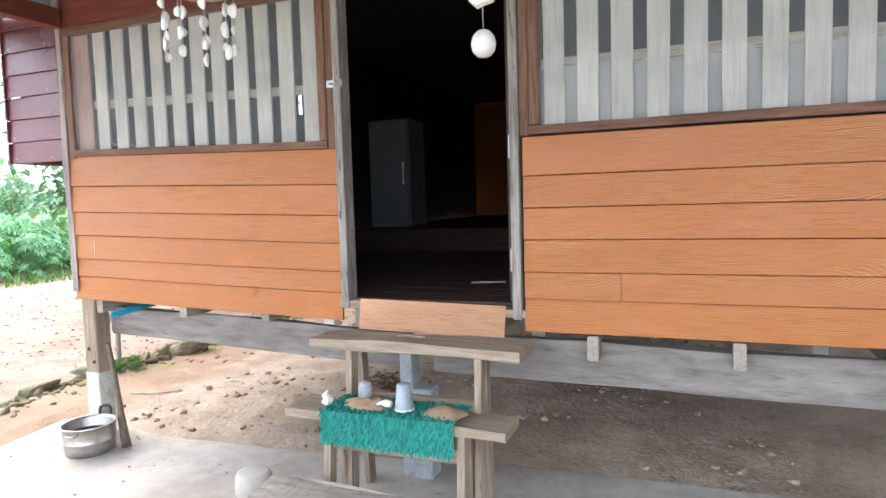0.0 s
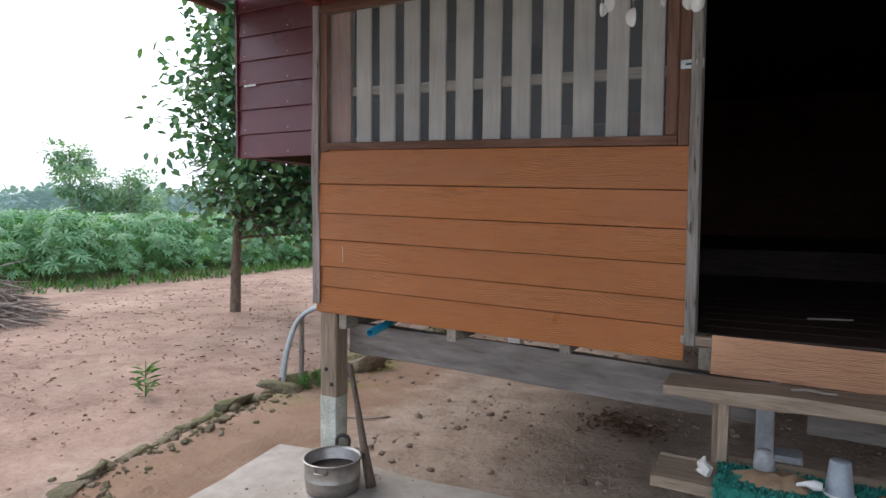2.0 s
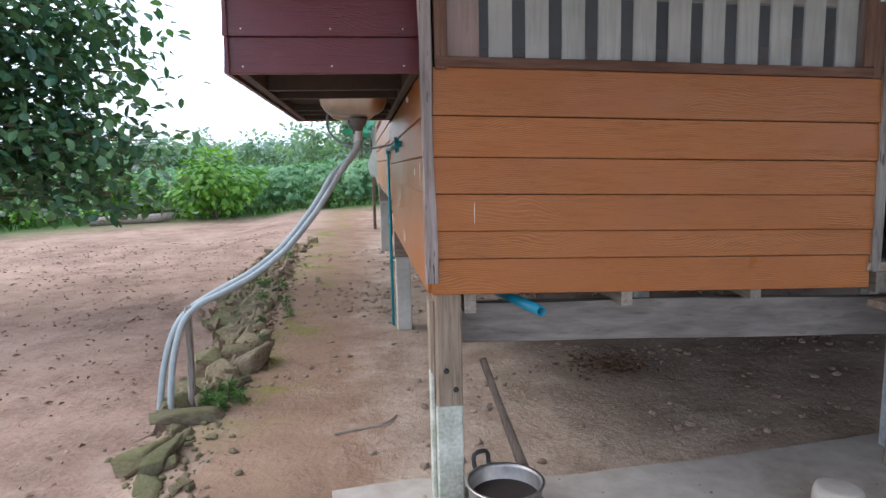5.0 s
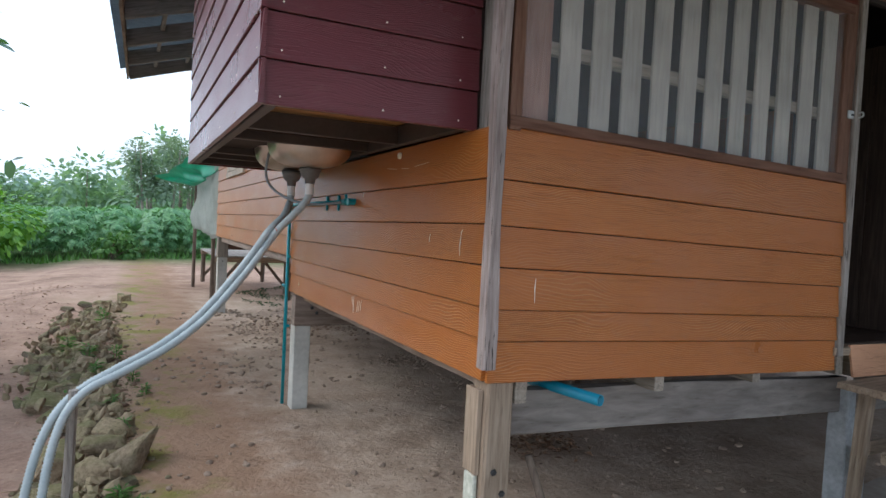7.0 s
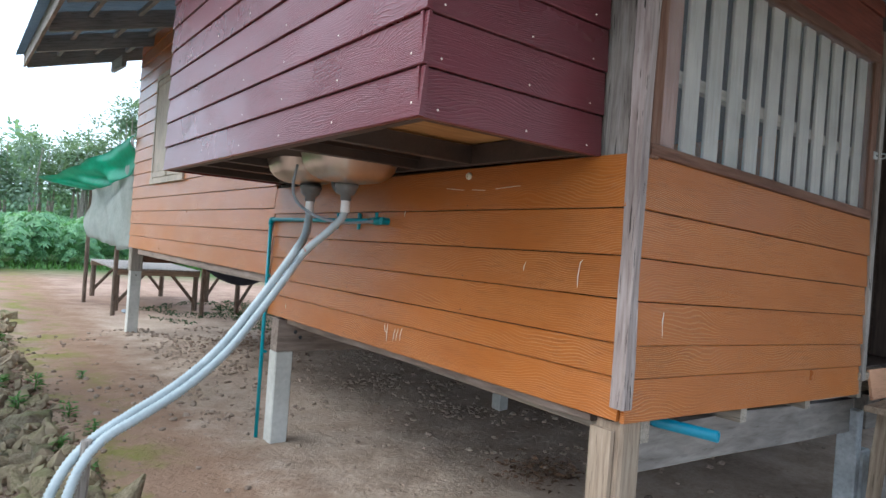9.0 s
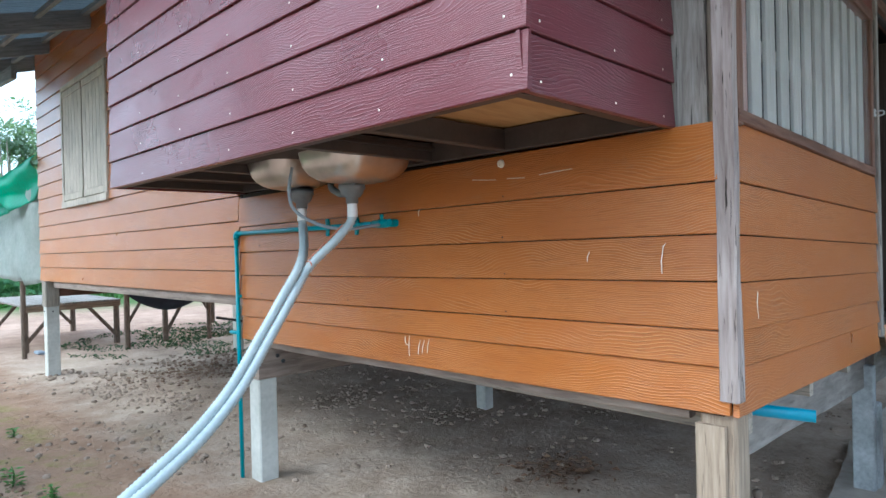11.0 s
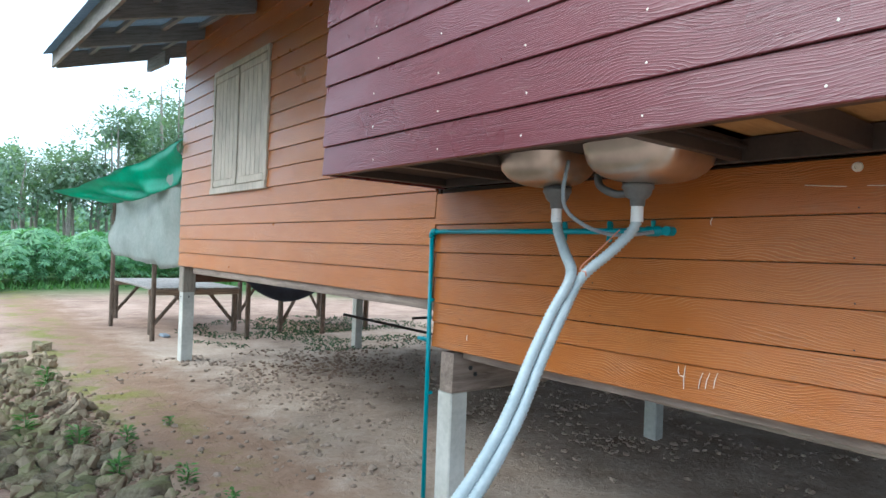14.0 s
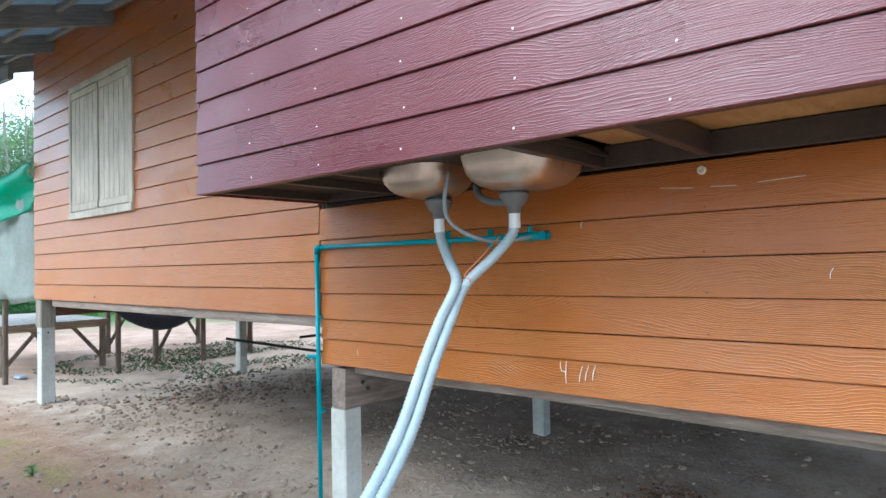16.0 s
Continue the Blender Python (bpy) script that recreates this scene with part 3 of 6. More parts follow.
structure("wall_back_house", block(SIDE + 0.05, EAST, 11.2, 11.26, 1.15, 4.6, 0), ORANGE, "plain back wall of the house")
structure("wall_right", block(EAST, EAST + 0.06, 3.0, 11.26, 0.9, 4.2, 0), ORANGE, "plain far side wall of the house")
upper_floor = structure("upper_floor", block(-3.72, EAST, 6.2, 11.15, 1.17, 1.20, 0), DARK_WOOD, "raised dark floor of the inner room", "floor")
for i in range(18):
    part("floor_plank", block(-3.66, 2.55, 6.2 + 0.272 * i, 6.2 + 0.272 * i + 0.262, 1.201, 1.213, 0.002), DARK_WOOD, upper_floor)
structure("floor_step", block(-3.72, EAST, 6.17, 6.2, FLOOR, 1.2, 0), DARK_WOOD, "dark riser of the raised inner floor", "floor")
structure("wall_inner_back", block(-3.0, EAST, 10.6, 10.64, 1.2, 3.25, 0), BROWN_WOOD, "red-brown board wall at the end of the dim room")

# Unseen panel added so no daylight enters the room past the shutters.
structure("window_lining", block(SIDE + 0.051, SIDE + 0.07, WIN[0] - 0.1, WIN[1] + 0.1, WIN[2] - 0.1, WIN[3] + 0.1, 0), LINING, "unseen panel added behind the shutters to block light")
# shuttered window
win = tagged(new("window_3"), "closed bleached wooden shutters in a plain frame", "window", kind="structure")
xw = SIDE - 0.035
part("window_sill", block(xw - 0.01, SIDE + 0.04, WIN[0] - 0.03, WIN[1] + 0.03, WIN[2] - 0.05, WIN[2] + 0.02), SHUTTER_WOOD, win)
part("window_head", block(xw, SIDE + 0.04, WIN[0] - 0.03, WIN[1] + 0.03, WIN[3], WIN[3] + 0.06), SHUTTER_WOOD, win)
for y in (WIN[0] - 0.03, WIN[1] - 0.03):
    part("window_frame", block(xw, SIDE + 0.04, y, y + 0.06, WIN[2] + 0.02, WIN[3]), SHUTTER_WOOD, win)
mid = (WIN[0] + WIN[1]) / 2
for y0, y1 in ((WIN[0] + 0.035, mid - 0.02), (mid + 0.02, WIN[1] - 0.035)):
    leaf = part("shutter", block(xw + 0.018, xw + 0.04, y0, y1, WIN[2] + 0.025, WIN[3] - 0.005), SHUTTER_WOOD, win)
    n = 6
    for k in range(n):
        a = y0 + (y1 - y0) * k / n
        part("shutter_plank", block(xw + 0.008, xw + 0.019, a + 0.003, a + (y1 - y0) / n - 0.003, WIN[2] + 0.10, WIN[3] - 0.08, 0.002), SHUTTER_WOOD, leaf)
    for z0 in (WIN[2] + 0.03, WIN[3] - 0.078):
        part("shutter_rail", block(xw + 0.002, xw + 0.018, y0 + 0.004, y1 - 0.004, z0, z0 + 0.068, 0.003), SHUTTER_WOOD, leaf)


# front windows of upright slats behind insect net
def slat_window(name, x0, x1, sill_l, sill_r, head, first, count, label, board_to=None):
    w = tagged(new(name), label, "window", kind="structure")
    tilt = math.degrees(math.atan2(sill_l - sill_r, x1 - x0))
    s = part("window_sill", rough_timber(x1 - x0, 0.06, 0.042, 3, 0.002), BROWN_WOOD, w)
    s.matrix_basis = pose(x0, FRONT + 0.005, sill_l, 0, tilt, 0)
    h = part("window_head", rough_timber(x1 - x0, 0.06, 0.05, 4, 0.002), BROWN_WOOD, w)
    h.location = (x0, FRONT + 0.005, head)
    for x in (x0, x1 - 0.05):
        part("window_frame", block(x, x + 0.05, FRONT - 0.022, FRONT + 0.035, min(sill_l, sill_r) + 0.045, head), BROWN_WOOD_UP, w)
    if board_to:
        part("board", block(x0 + 0.05, board_to, FRONT + 0.012, FRONT + 0.028, sill_l + 0.03, head), PINK_BOARD, w, "plain pink-brown upright board")
    for i in range(count):
        x = first + 0.1530 * i
        z0 = sill_l + (sill_r - sill_l) * (x - x0) / (x1 - x0) + 0.03
        bm = block(0, 0.096, 0, 0.014, 0, head - z0, 0.002)
        s = part("slat", bm, SLAT, w)
        s.matrix_basis = pose(x, FRONT + 0.012, z0, 0, random.uniform(-0.25, 0.25), 0)
    for z0 in ((sill_l + sill_r) / 2 + 0.30,):
        r = part("rail", rough_timber(x1 - x0 - 0.1, 0.03, 0.05, 5, 0.002), JOIST_WOOD, w)
        r.matrix_basis = pose(x0 + 0.05, FRONT + 0.045, z0 + (sill_l - sill_r) / 2, 0, tilt, 0)
    bm = bmesh.new()
    nx, nz = 24, 8
    vs = []
    for j in range(nz + 1):
        for i in range(nx + 1):
            u, v = i / nx, j / nz
            x = x0 + 0.045 + (x1 - x0 - 0.09) * u
            base = sill_l + (sill_r - sill_l) * u + 0.038
            vs.append(bm.verts.new((x, FRONT - 0.008 + 0.006 * noise.noise(Vector((x * 3, v * 4, 9))), base + (head - base) * v)))
    for j in range(nz):
        for i in range(nx):
            k = j * (nx + 1) + i
            bm.faces.new((vs[k], vs[k + 1], vs[k + nx + 2], vs[k + nx + 1]))
    part("insect_net", bm, NET, w, "hazy fine insect net", True)
    return w


slat_window("window_1", CORNER_X + 0.01, -1.875, 1.858, 1.802, 2.615, -3.565, 11, "window of pale upright slats behind insect net", -3.605)
right_window = slat_window("window_2", DOOR_R + 0.07, EAST, 1.805, 1.805, 2.66, -0.711, 21, "window of pale upright slats half curtained in white")
bm = bmesh.new()
n = 120
a = [bm.verts.new((-0.74 + 3.2 * i / n, FRONT + 0.031 + 0.003 * math.sin(i * 0.9), 1.84)) for i in range(n + 1)]
c = [bm.verts.new((-0.74 + 3.2 * i / n, FRONT + 0.031 + 0.003 * math.sin(i * 0.9), 2.115)) for i in range(n + 1)]
for i in range(n):
    bm.faces.new((a[i], a[i + 1], c[i + 1], c[i]))
bmesh.ops.solidify(bm, geom=bm.faces[:], thickness=0.002)
part("half_curtain", bm, WHITE_PLASTIC, right_window, "white cloth behind the slats", True)

# Orange boards in deep porch shade, coloured dark red-brown for it.
wall_over = structure("wall_over_window", block(CORNER_X, EAST, FRONT + 0.004, FRONT + 0.03, 2.72, 3.3, 0), LINING, "upper front wall of orange boards over the windows, shade put into their dark red")
for i in range(3):
    for a, c in ((CORNER_X, DOOR_L - 0.05), (DOOR_R + 0.06, EAST)):
        b = part("board", lap_board(c - a, 0.2, seed=60 + i), RED_WOOD, wall_over)
        b.location = (a, FRONT, 2.668 + 0.2 * i)

# door opening
door = tagged(new("door_1"), "open doorway framed in worn wood, dark room behind", "doorway", kind="structure")
part("door_jamb", block(DOOR_L - 0.025, DOOR_L + 0.02, FRONT - 0.03, FRONT + 0.07, 0.945, 2.8), GREY_WOOD_UP, door)
part("door_post", block(-1.875, DOOR_L - 0.026, FRONT - 0.014, FRONT + 0.05, 1.80, 2.8), BROWN_WOOD_UP, door)
part("door_jamb", block(DOOR_R - 0.025, DOOR_R + 0.02, FRONT - 0.03, FRONT + 0.07, 0.92, 2.8), GREY_WOOD_UP, door)
part("door_post", block(DOOR_R + 0.021, DOOR_R + 0.069, FRONT - 0.014, FRONT + 0.05, 1.80, 2.8), BROWN_WOOD_UP, door)
part("door_head", block(DOOR_L + 0.02, DOOR_R - 0.025, FRONT - 0.02, FRONT + 0.06, 2.74, 2.8), BROWN_WOOD, door)
s = part("door_sill", rough_timber(1.03, 0.10, 0.04, 8), GREY_WOOD, door)
s.matrix_basis = pose(DOOR_L - 0.04, FRONT + 0.03, 0.948, 0, 1.2, 0)
leaf = part("door_leaf", block(DOOR_R - 0.062, DOOR_R - 0.034, FRONT + 0.075, FRONT + 0.95, 0.992, 2.73), DARK_WOOD, door, "dark plank door swung inwards")
for k in range(5):
    part("door_plank", block(DOOR_R - 0.067, DOOR_R - 0.061, FRONT + 0.08 + 0.174 * k, FRONT + 0.245 + 0.174 * k, 1.0, 2.72, 0.002), DARK_WOOD_UP, leaf)
for z0 in (1.70, 1.155):
    h = part("hinge", block(DOOR_R - 0.030, DOOR_R - 0.0255, FRONT - 0.028, FRONT + 0.028, z0, z0 + 0.11, 0.001), GALV, door)
    for k in range(4):
        bm = spin([(0.005, 0), (0.005, 0.002)], 8)
        s = part("hinge_screw", bm, BLACK_PLASTIC, h)
        s.matrix_basis = pose(DOOR_R - 0.0305, FRONT + (-0.012 if k % 2 else 0.012), z0 + 0.02 + 0.024 * k, 0, -90, 0)
latch = part("latch", block(-1.868, -1.775, FRONT - 0.024, FRONT - 0.0145, 2.118, 2.158, 0.003), GALV, door, "galvanised hasp plate")
part("latch_slot", block(-1.848, -1.822, FRONT - 0.0255, FRONT - 0.0235, 2.133, 2.142, 0), BLACK_PLASTIC, latch)
part("latch_staple", tube(smooth_path([(-1.80, FRONT - 0.02, 2.126), (-1.80, FRONT - 0.05, 2.13), (-1.80, FRONT - 0.05, 2.15), (-1.80, FRONT - 0.02, 2.152)], 0.006), 0.004, 6), GALV, latch)

# corner posts and floor timbers
def timber(name, a, b, wide, high, mat, label="", group="", parent=None, seed=1, amp=0.006):
    """A timber from a to b; its section is wide across and high upwards, b's line being its underside."""
    a, b = Vector(a), Vector(b)
    d = b - a
    ob = part(name, rough_timber(d.length, wide, high, seed, amp), mat, parent)
    ob.matrix_basis = Matrix.Translation(a) @ d.to_track_quat("X", "Z").to_matrix().to_4x4()
    if parent is None:
        tagged(ob, label, "beam", group, "structure")
    return ob


def upright(name, x, y, z0, z1, wx, wy, mat, parent, seed=1, amp=0.004):
    ob = part(name, rough_timber(z1 - z0, wx, wy, seed, amp), mat, parent)
    ob.matrix_basis = Matrix.Translation((x, y, z0)) @ Matrix(((0, 1, 0, 0), (0, 0, 1, -wy / 2), (1, 0, 0, 0), (0, 0, 0, 1)))
    return ob


strip = upright("corner_strip", SIDE - 0.004, FRONT + 0.003, 0.985, 3.0, 0.046, 0.058, BATTEN, None, 4, 0.012)
tagged(strip, "weathered cracked grey corner batten of the house", "batten", kind="structure")
inner = upright("inner_post", SIDE + 0.10, 3.08, 1.86, 3.2, 0.12, 0.10, GREY_WOOD, None, 6)
tagged(inner, "old grey-brown post between wall and sink box", "post", kind="structure")

post = empty("corner_post", "weathered timber post bolted on a chipped white concrete stub", "post", "house posts", "structure")
upright("post_timber", -3.755, 3.045, 0.44, 0.95, 0.115, 0.115, GREY_WOOD, post, 11, 0.006)
upright("post_timber", -3.824, 3.06, 0.585, 0.90, 0.020, 0.09, GREY_WOOD, post, 12, 0.006)
part("concrete_stub", block(-3.815, -3.70, 2.985, 3.10, -0.1, 0.445, 0.006), MOSSY_PAINT, post, "chipped white mossy concrete")
part("concrete_stub", block(-3.834, -3.8155, 3.02, 3.095, -0.1, 0.58, 0.004), MOSSY_PAINT, post, "chipped white mossy concrete")
for z0, dx in ((0.60, -0.015), (0.515, 0.025)):
    b = part("bolt", spin([(0.013, 0), (0.013, 0.008), (0.008, 0.012)], 6), BLACK_PLASTIC, post, "rusty bolt head")
    b.matrix_basis = pose(-3.755 + dx, 2.99, z0, 90, 0, 0)


def stub_post(x, y, top, cap_top, size=0.115, label="pale concrete post under a short timber"):
    p = empty("house_post", label, "post", "house posts", "structure")
    part("concrete_stub", block(x - size / 2, x + size / 2, y - size / 2, y + size / 2, -0.1, top, 0.008), POST_PAINT, p)
    if cap_top > top:
        upright("post_timber", x, y, top, cap_top, size + 0.02, size + 0.02, JOIST_WOOD, p, int(x * 10), 0.003)
    for z0 in (top - 0.06,) if cap_top > top else ():
        for dx, dy, rz in ((-size / 2 - 0.001, 0.0, -90), (0, -size / 2 - 0.001, 0)):
            b = part("bolt", spin([(0.010, 0), (0.010, 0.006)], 6), BLACK_PLASTIC, p)
            b.matrix_basis = pose(x + dx, y + dy, z0, 90, 0, rz)
    return p


stub_post(-3.765, 6.0, 0.66, 0.66, 0.13, label="pale concrete post under a thick floor beam")
stub_post(-3.75, 11.18, 0.86, 1.17, 0.14)
stub_post(-1.47, 6.10, 0.60, 0.90)
stub_post(-1.34, 11.1, 0.80, 1.15)
stub_post(0.95, 6.1, 0.60, 0.90)
stub_post(0.95, 11.1, 0.80, 1.15)
p2 = empty("house_post", "grey chipped concrete post beside the steps", "post", "house posts", "structure")
part("concrete_stub", block(-1.54, -1.47, 3.06, 3.17, -0.1, 0.735, 0.006), GREY_CONCRETE, p2)
part("concrete_stub", block(-1.47, -1.36, 3.05, 3.18, -0.1, 0.50, 0.008), GREY_CONCRETE, p2)
stub_post(0.95, 3.12, 0.45, 0.6)

timber("front_beam", (-3.69, 3.135, 0.685), (-1.50, 3.135, 0.605), 0.055, 0.185, BEAM_WOOD, "old grey floor beam under the front wall", amp=0.010, seed=2)
timber("front_beam", (-1.35, 3.12, 0.60), (EAST, 3.12, 0.555), 0.07, 0.21, BEAM_WOOD, "thick grey floor beam under the front wall", amp=0.012, seed=3)
for i, x in enumerate((-3.66, -2.965, -2.36, -1.74, -1.13, -0.50, 0.13, 0.75)):
    base = 0.912 if x < -1.6 else 0.80
    timber("joist", (x, 3.00, base - 0.07), (x, 6.1, base - 0.06), 0.052, 0.10 if x < -1.6 else 0.12, JOIST_WOOD, "sawn floor joist end", "floor joists", seed=i + 5, amp=0.003)
timber("side_beam", (-3.755, 3.15, 0.893), (-3.755, 5.9, 0.862), 0.05, 0.045, BEAM_BROWN, "grey floor beam under the side wall", seed=9)
beam = empty("cross_beam", "thick brown-grey beam resting on the concrete post", "beam", kind="structure")
timber("beam_timber", (-3.835, 5.98, 0.661), (-1.0, 6.0, 0.63), 0.115, 0.235, BEAM_BROWN, parent=beam, seed=10)
for bx, bz in ((-3.70, 0.80), (-3.66, 0.76)):
    b = part("bolt", spin([(0.014, 0), (0.014, 0.008), (0.008, 0.012)], 6), BLACK_PLASTIC, beam, "rusty bolt head")
    b.matrix_basis = pose(bx, 5.923, bz, 90, 0, 0)
timber("side_beam", (-3.795, 6.12, 1.122), (-3.795, 10.75, 1.108), 0.05, 0.068, BEAM_BROWN, "brown-grey floor beam under the long wall", seed=13)
timber("side_beam", (-3.70, 11.16, 0.98), (EAST, 11.16, 0.98), 0.06, 0.17, BROWN_WOOD, "brown floor beam under the back wall", seed=14)
timber("side_beam", (-3.70, 6.12, 0.82), (EAST, 6.12, 0.80), 0.06, 0.14, JOIST_WOOD, "floor beam between kitchen and house", seed=15)


# ---- roofs ----
def corrugated(name, a, b, c, label, mat=TIN, pitch=0.076, rise=0.018):
    """A corrugated sheet: a to b is the edge that shows the waves, a to c the run of the ribs."""
    a, b, c = Vector(a), Vector(b), Vector(c)
    n = int((b - a).length / pitch * 6)
    up = (b - a).cross(c - a).normalized()
    if up.z < 0:
        up = -up
    bm = bmesh.new()
    rows = []
    for end in (Vector(), c - a):
        rows.append([bm.verts.new(a + (b - a) * (i / n) + end + up * rise * 0.5 * math.sin(i / 6 * 2 * math.pi)) for i in range(n + 1)])
    for i in range(n):
        bm.faces.new((rows[0][i], rows[0][i + 1], rows[1][i + 1], rows[1][i]))
    bmesh.ops.solidify(bm, geom=bm.faces[:], thickness=0.003)
    return tagged(part(name, bm, mat, None, "", True), label, "roof", kind="structure")


def eave_z(y):
    return 3.70 + (y - 12.2) * 0.066


roof = corrugated("roof_house", (-5.24, 12.25, eave_z(12.25)), (-5.24, 6.3, eave_z(6.3)), (-0.6, 12.25, eave_z(12.25) + 1.42), "grey corrugated tin roof with a wide eave")
corrugated("roof_house_far_slope", (4.0, 12.25, eave_z(12.25)), (4.0, 6.3, eave_z(6.3)), (-0.6, 12.25, eave_z(12.25) + 1.42), "far slope of the grey tin roof")
slope = 1.42 / 4.64
timber("fascia_board", (-5.13, 12.2, eave_z(12.2) - 0.15), (-5.13, 6.4, eave_z(6.4) - 0.15), 0.03, 0.195, BEAM_WOOD, "weathered fascia board under the eave", seed=17)
for i, x in enumerate((-4.75, -4.3, -3.9)):
    timber("purlin", (x, 12.2, eave_z(12.2) + (x + 5.24) * slope - 0.075), (x, 6.4, eave_z(6.4) + (x + 5.24) * slope - 0.075), 0.045, 0.05, ROOF_TIMBER, "thin purlin under the tin roof", "purlins", seed=18 + i)
for i, y in enumerate((12.12, 10.6, 9.1, 7.6)):
    timber("rafter", (-5.10, y, eave_z(y) - 0.16), (-0.7, y, eave_z(y) + 1.20), 0.05, 0.185, ROOF_TIMBER, "rafter under the tin roof", "rafters", seed=24 + i)
timber("tie_beam", (-4.05, 12.15, eave_z(12) + 0.02), (-4.05, 11.3, eave_z(11.3) + 0.0), 0.06, 0.16, ROOF_TIMBER, "projecting beam end under the eave", seed=30)

# Left edge is real; the sheet is extended unseen to shade the front wall.
corrugated("roof_porch", (-4.76, -0.3, 2.86), (-4.76, 3.14, 2.86), (6.6, -0.3, 3.2), "corrugated tin roof over the porch")
timber("porch_rafter", (-4.70, -0.25, 2.795), (-4.70, 3.12, 2.795), 0.045, 0.05, BROWN_WOOD, "edge batten of the porch roof", seed=31)
timber("porch_beam", (-3.80, -0.2, 2.66), (-3.80, 2.95, 2.66), 0.07, 0.12, RED_WOOD, "red-brown porch beam", seed=32)
# Unseen wall added to cut sky reflections on the front boards.
structure("wall_porch_end", block(6.4, 6.46, -3.5, 3.1, 0.0, 3.15, 0), BROWN_WOOD, "unseen plain wall added to shade the front boards and steps")
corrugated("roof_kitchen", (-4.95, 3.2, 3.36), (-4.95, 6.3, 3.36), (-0.6, 3.2, 4.5), "corrugated tin roof over the kitchen")
corrugated("roof_kitchen_far_slope", (3.2, 3.2, 3.36), (3.2, 6.3, 3.36), (-0.6, 3.2, 4.5), "far slope of the kitchen roof")


# ---- the sink box ----
BX0, BY0, BY1, BZ = -4.625, 3.165, 6.085, 1.858
box = empty("sink_box", "maroon lap-board kitchen bay hanging out from the wall", "bay", kind="structure")
part("lining", block(BX0 + 0.012, BX0 + 0.04, BY0 + 0.012, BY1 - 0.01, BZ + 0.02, 3.3, 0), LINING, box)
part("lining", block(BX0 + 0.04, SIDE + 0.02, BY0 + 0.012, BY0 + 0.04, BZ + 0.02, 3.3, 0), LINING, box)
HOLE = (-4.125, -4.06, 2.50, 2.74)        # small open window in the far end of the bay
for x0, x1, z0, z1 in ((BX0 + 0.04, HOLE[0], BZ + 0.02, 3.3), (HOLE[1], SIDE + 0.02, BZ + 0.02, 3.3), (HOLE[0], HOLE[1], BZ + 0.02, HOLE[2]), (HOLE[0], HOLE[1], HOLE[3], 3.3)):
    part("lining", block(x0, x1, BY1 - 0.04, BY1 - 0.0125, z0, z1, 0), LINING, box)
heights = [0.150, 0.158, 0.156, 0.155, 0.155, 0.155, 0.155, 0.155, 0.155, 0.155]
z = BZ
for i, h in enumerate(heights):
    b = part("board", lap_board(BY1 - BY0 + 0.028, h, 0.010, 0.010, seed=70 + i), MAROON, box)
    b.matrix_basis = pose(BX0 + 0.012, BY1 + 0.008, z, 0, 0, -90)
    b = part("board", lap_board(SIDE - BX0 + 0.006, h, 0.010, 0.010, seed=90 + i), MAROON, box)
    b.location = (BX0 - 0.006, BY0 + 0.012, z)
    screw_heads(box, [(BX0 - 0.006, y + random.uniform(-0.02, 0.02), z + 0.042 + random.uniform(-0.006, 0.006)) for y in (3.21, 3.69, 4.165, 4.64, 5.12, 5.60)], Vector((1, 0, 0)))
    screw_heads(box, [(x, BY0 - 0.007, z + 0.03) for x in (-4.56, -4.2, -3.9)], Vector((0, 1, 0)))
    ends = [(SIDE, BX0)] if z + h < HOLE[2] + 0.08 or z > HOLE[3] - 0.08 else [(SIDE, HOLE[1]), (HOLE[0], BX0)]
    for a, c in ends:
        b = part("board", lap_board(a - c, h, 0.010, 0.010, seed=110 + i), MAROON, box)
        b.matrix_basis = pose(a, BY1 - 0.012, z, 0, 0, 180)
    z += h
# Unseen cover added to stop light falling into the room from above.
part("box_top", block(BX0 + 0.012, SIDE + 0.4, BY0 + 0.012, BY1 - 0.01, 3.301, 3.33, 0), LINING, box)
# steel frame and the tan board seen from below
for y in (BY0 + 0.06, 3.86, 4.28, 5.12, 5.5, BY1 - 0.06):
    part("frame_bar", block(BX0 + 0.02, SIDE, y - 0.022, y + 0.022, BZ + 0.010, BZ + 0.090, 0.003), DARK_FRAME, box)
part("frame_bar", block(BX0 + 0.03, SIDE, BY0 + 0.042, BY0 + 0.10, BZ + 0.044, BZ + 0.112, 0.003), DARK_FRAME, box)
for x in (BX0 + 0.05, SIDE - 0.03):
    part("frame_bar", block(x - 0.02, x + 0.02, BY0 + 0.03, BY1 - 0.03, BZ + 0.006, BZ + 0.096, 0.003), DARK_FRAME, box)
part("counter_underside", block(BX0 + 0.03, SIDE, BY0 + 0.03, 4.235, BZ + 0.10, BZ + 0.115, 0), INNER_PANEL, box, "tan wood-grain board")
# Near-black sheet around the bowls, standing in for shade under the counter.
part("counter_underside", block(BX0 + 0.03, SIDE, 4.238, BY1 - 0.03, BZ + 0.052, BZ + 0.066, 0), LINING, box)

# double sink hanging through the frame
sink = empty("kitchen_sink", "brushed stainless double sink bowls seen from below", "sink")


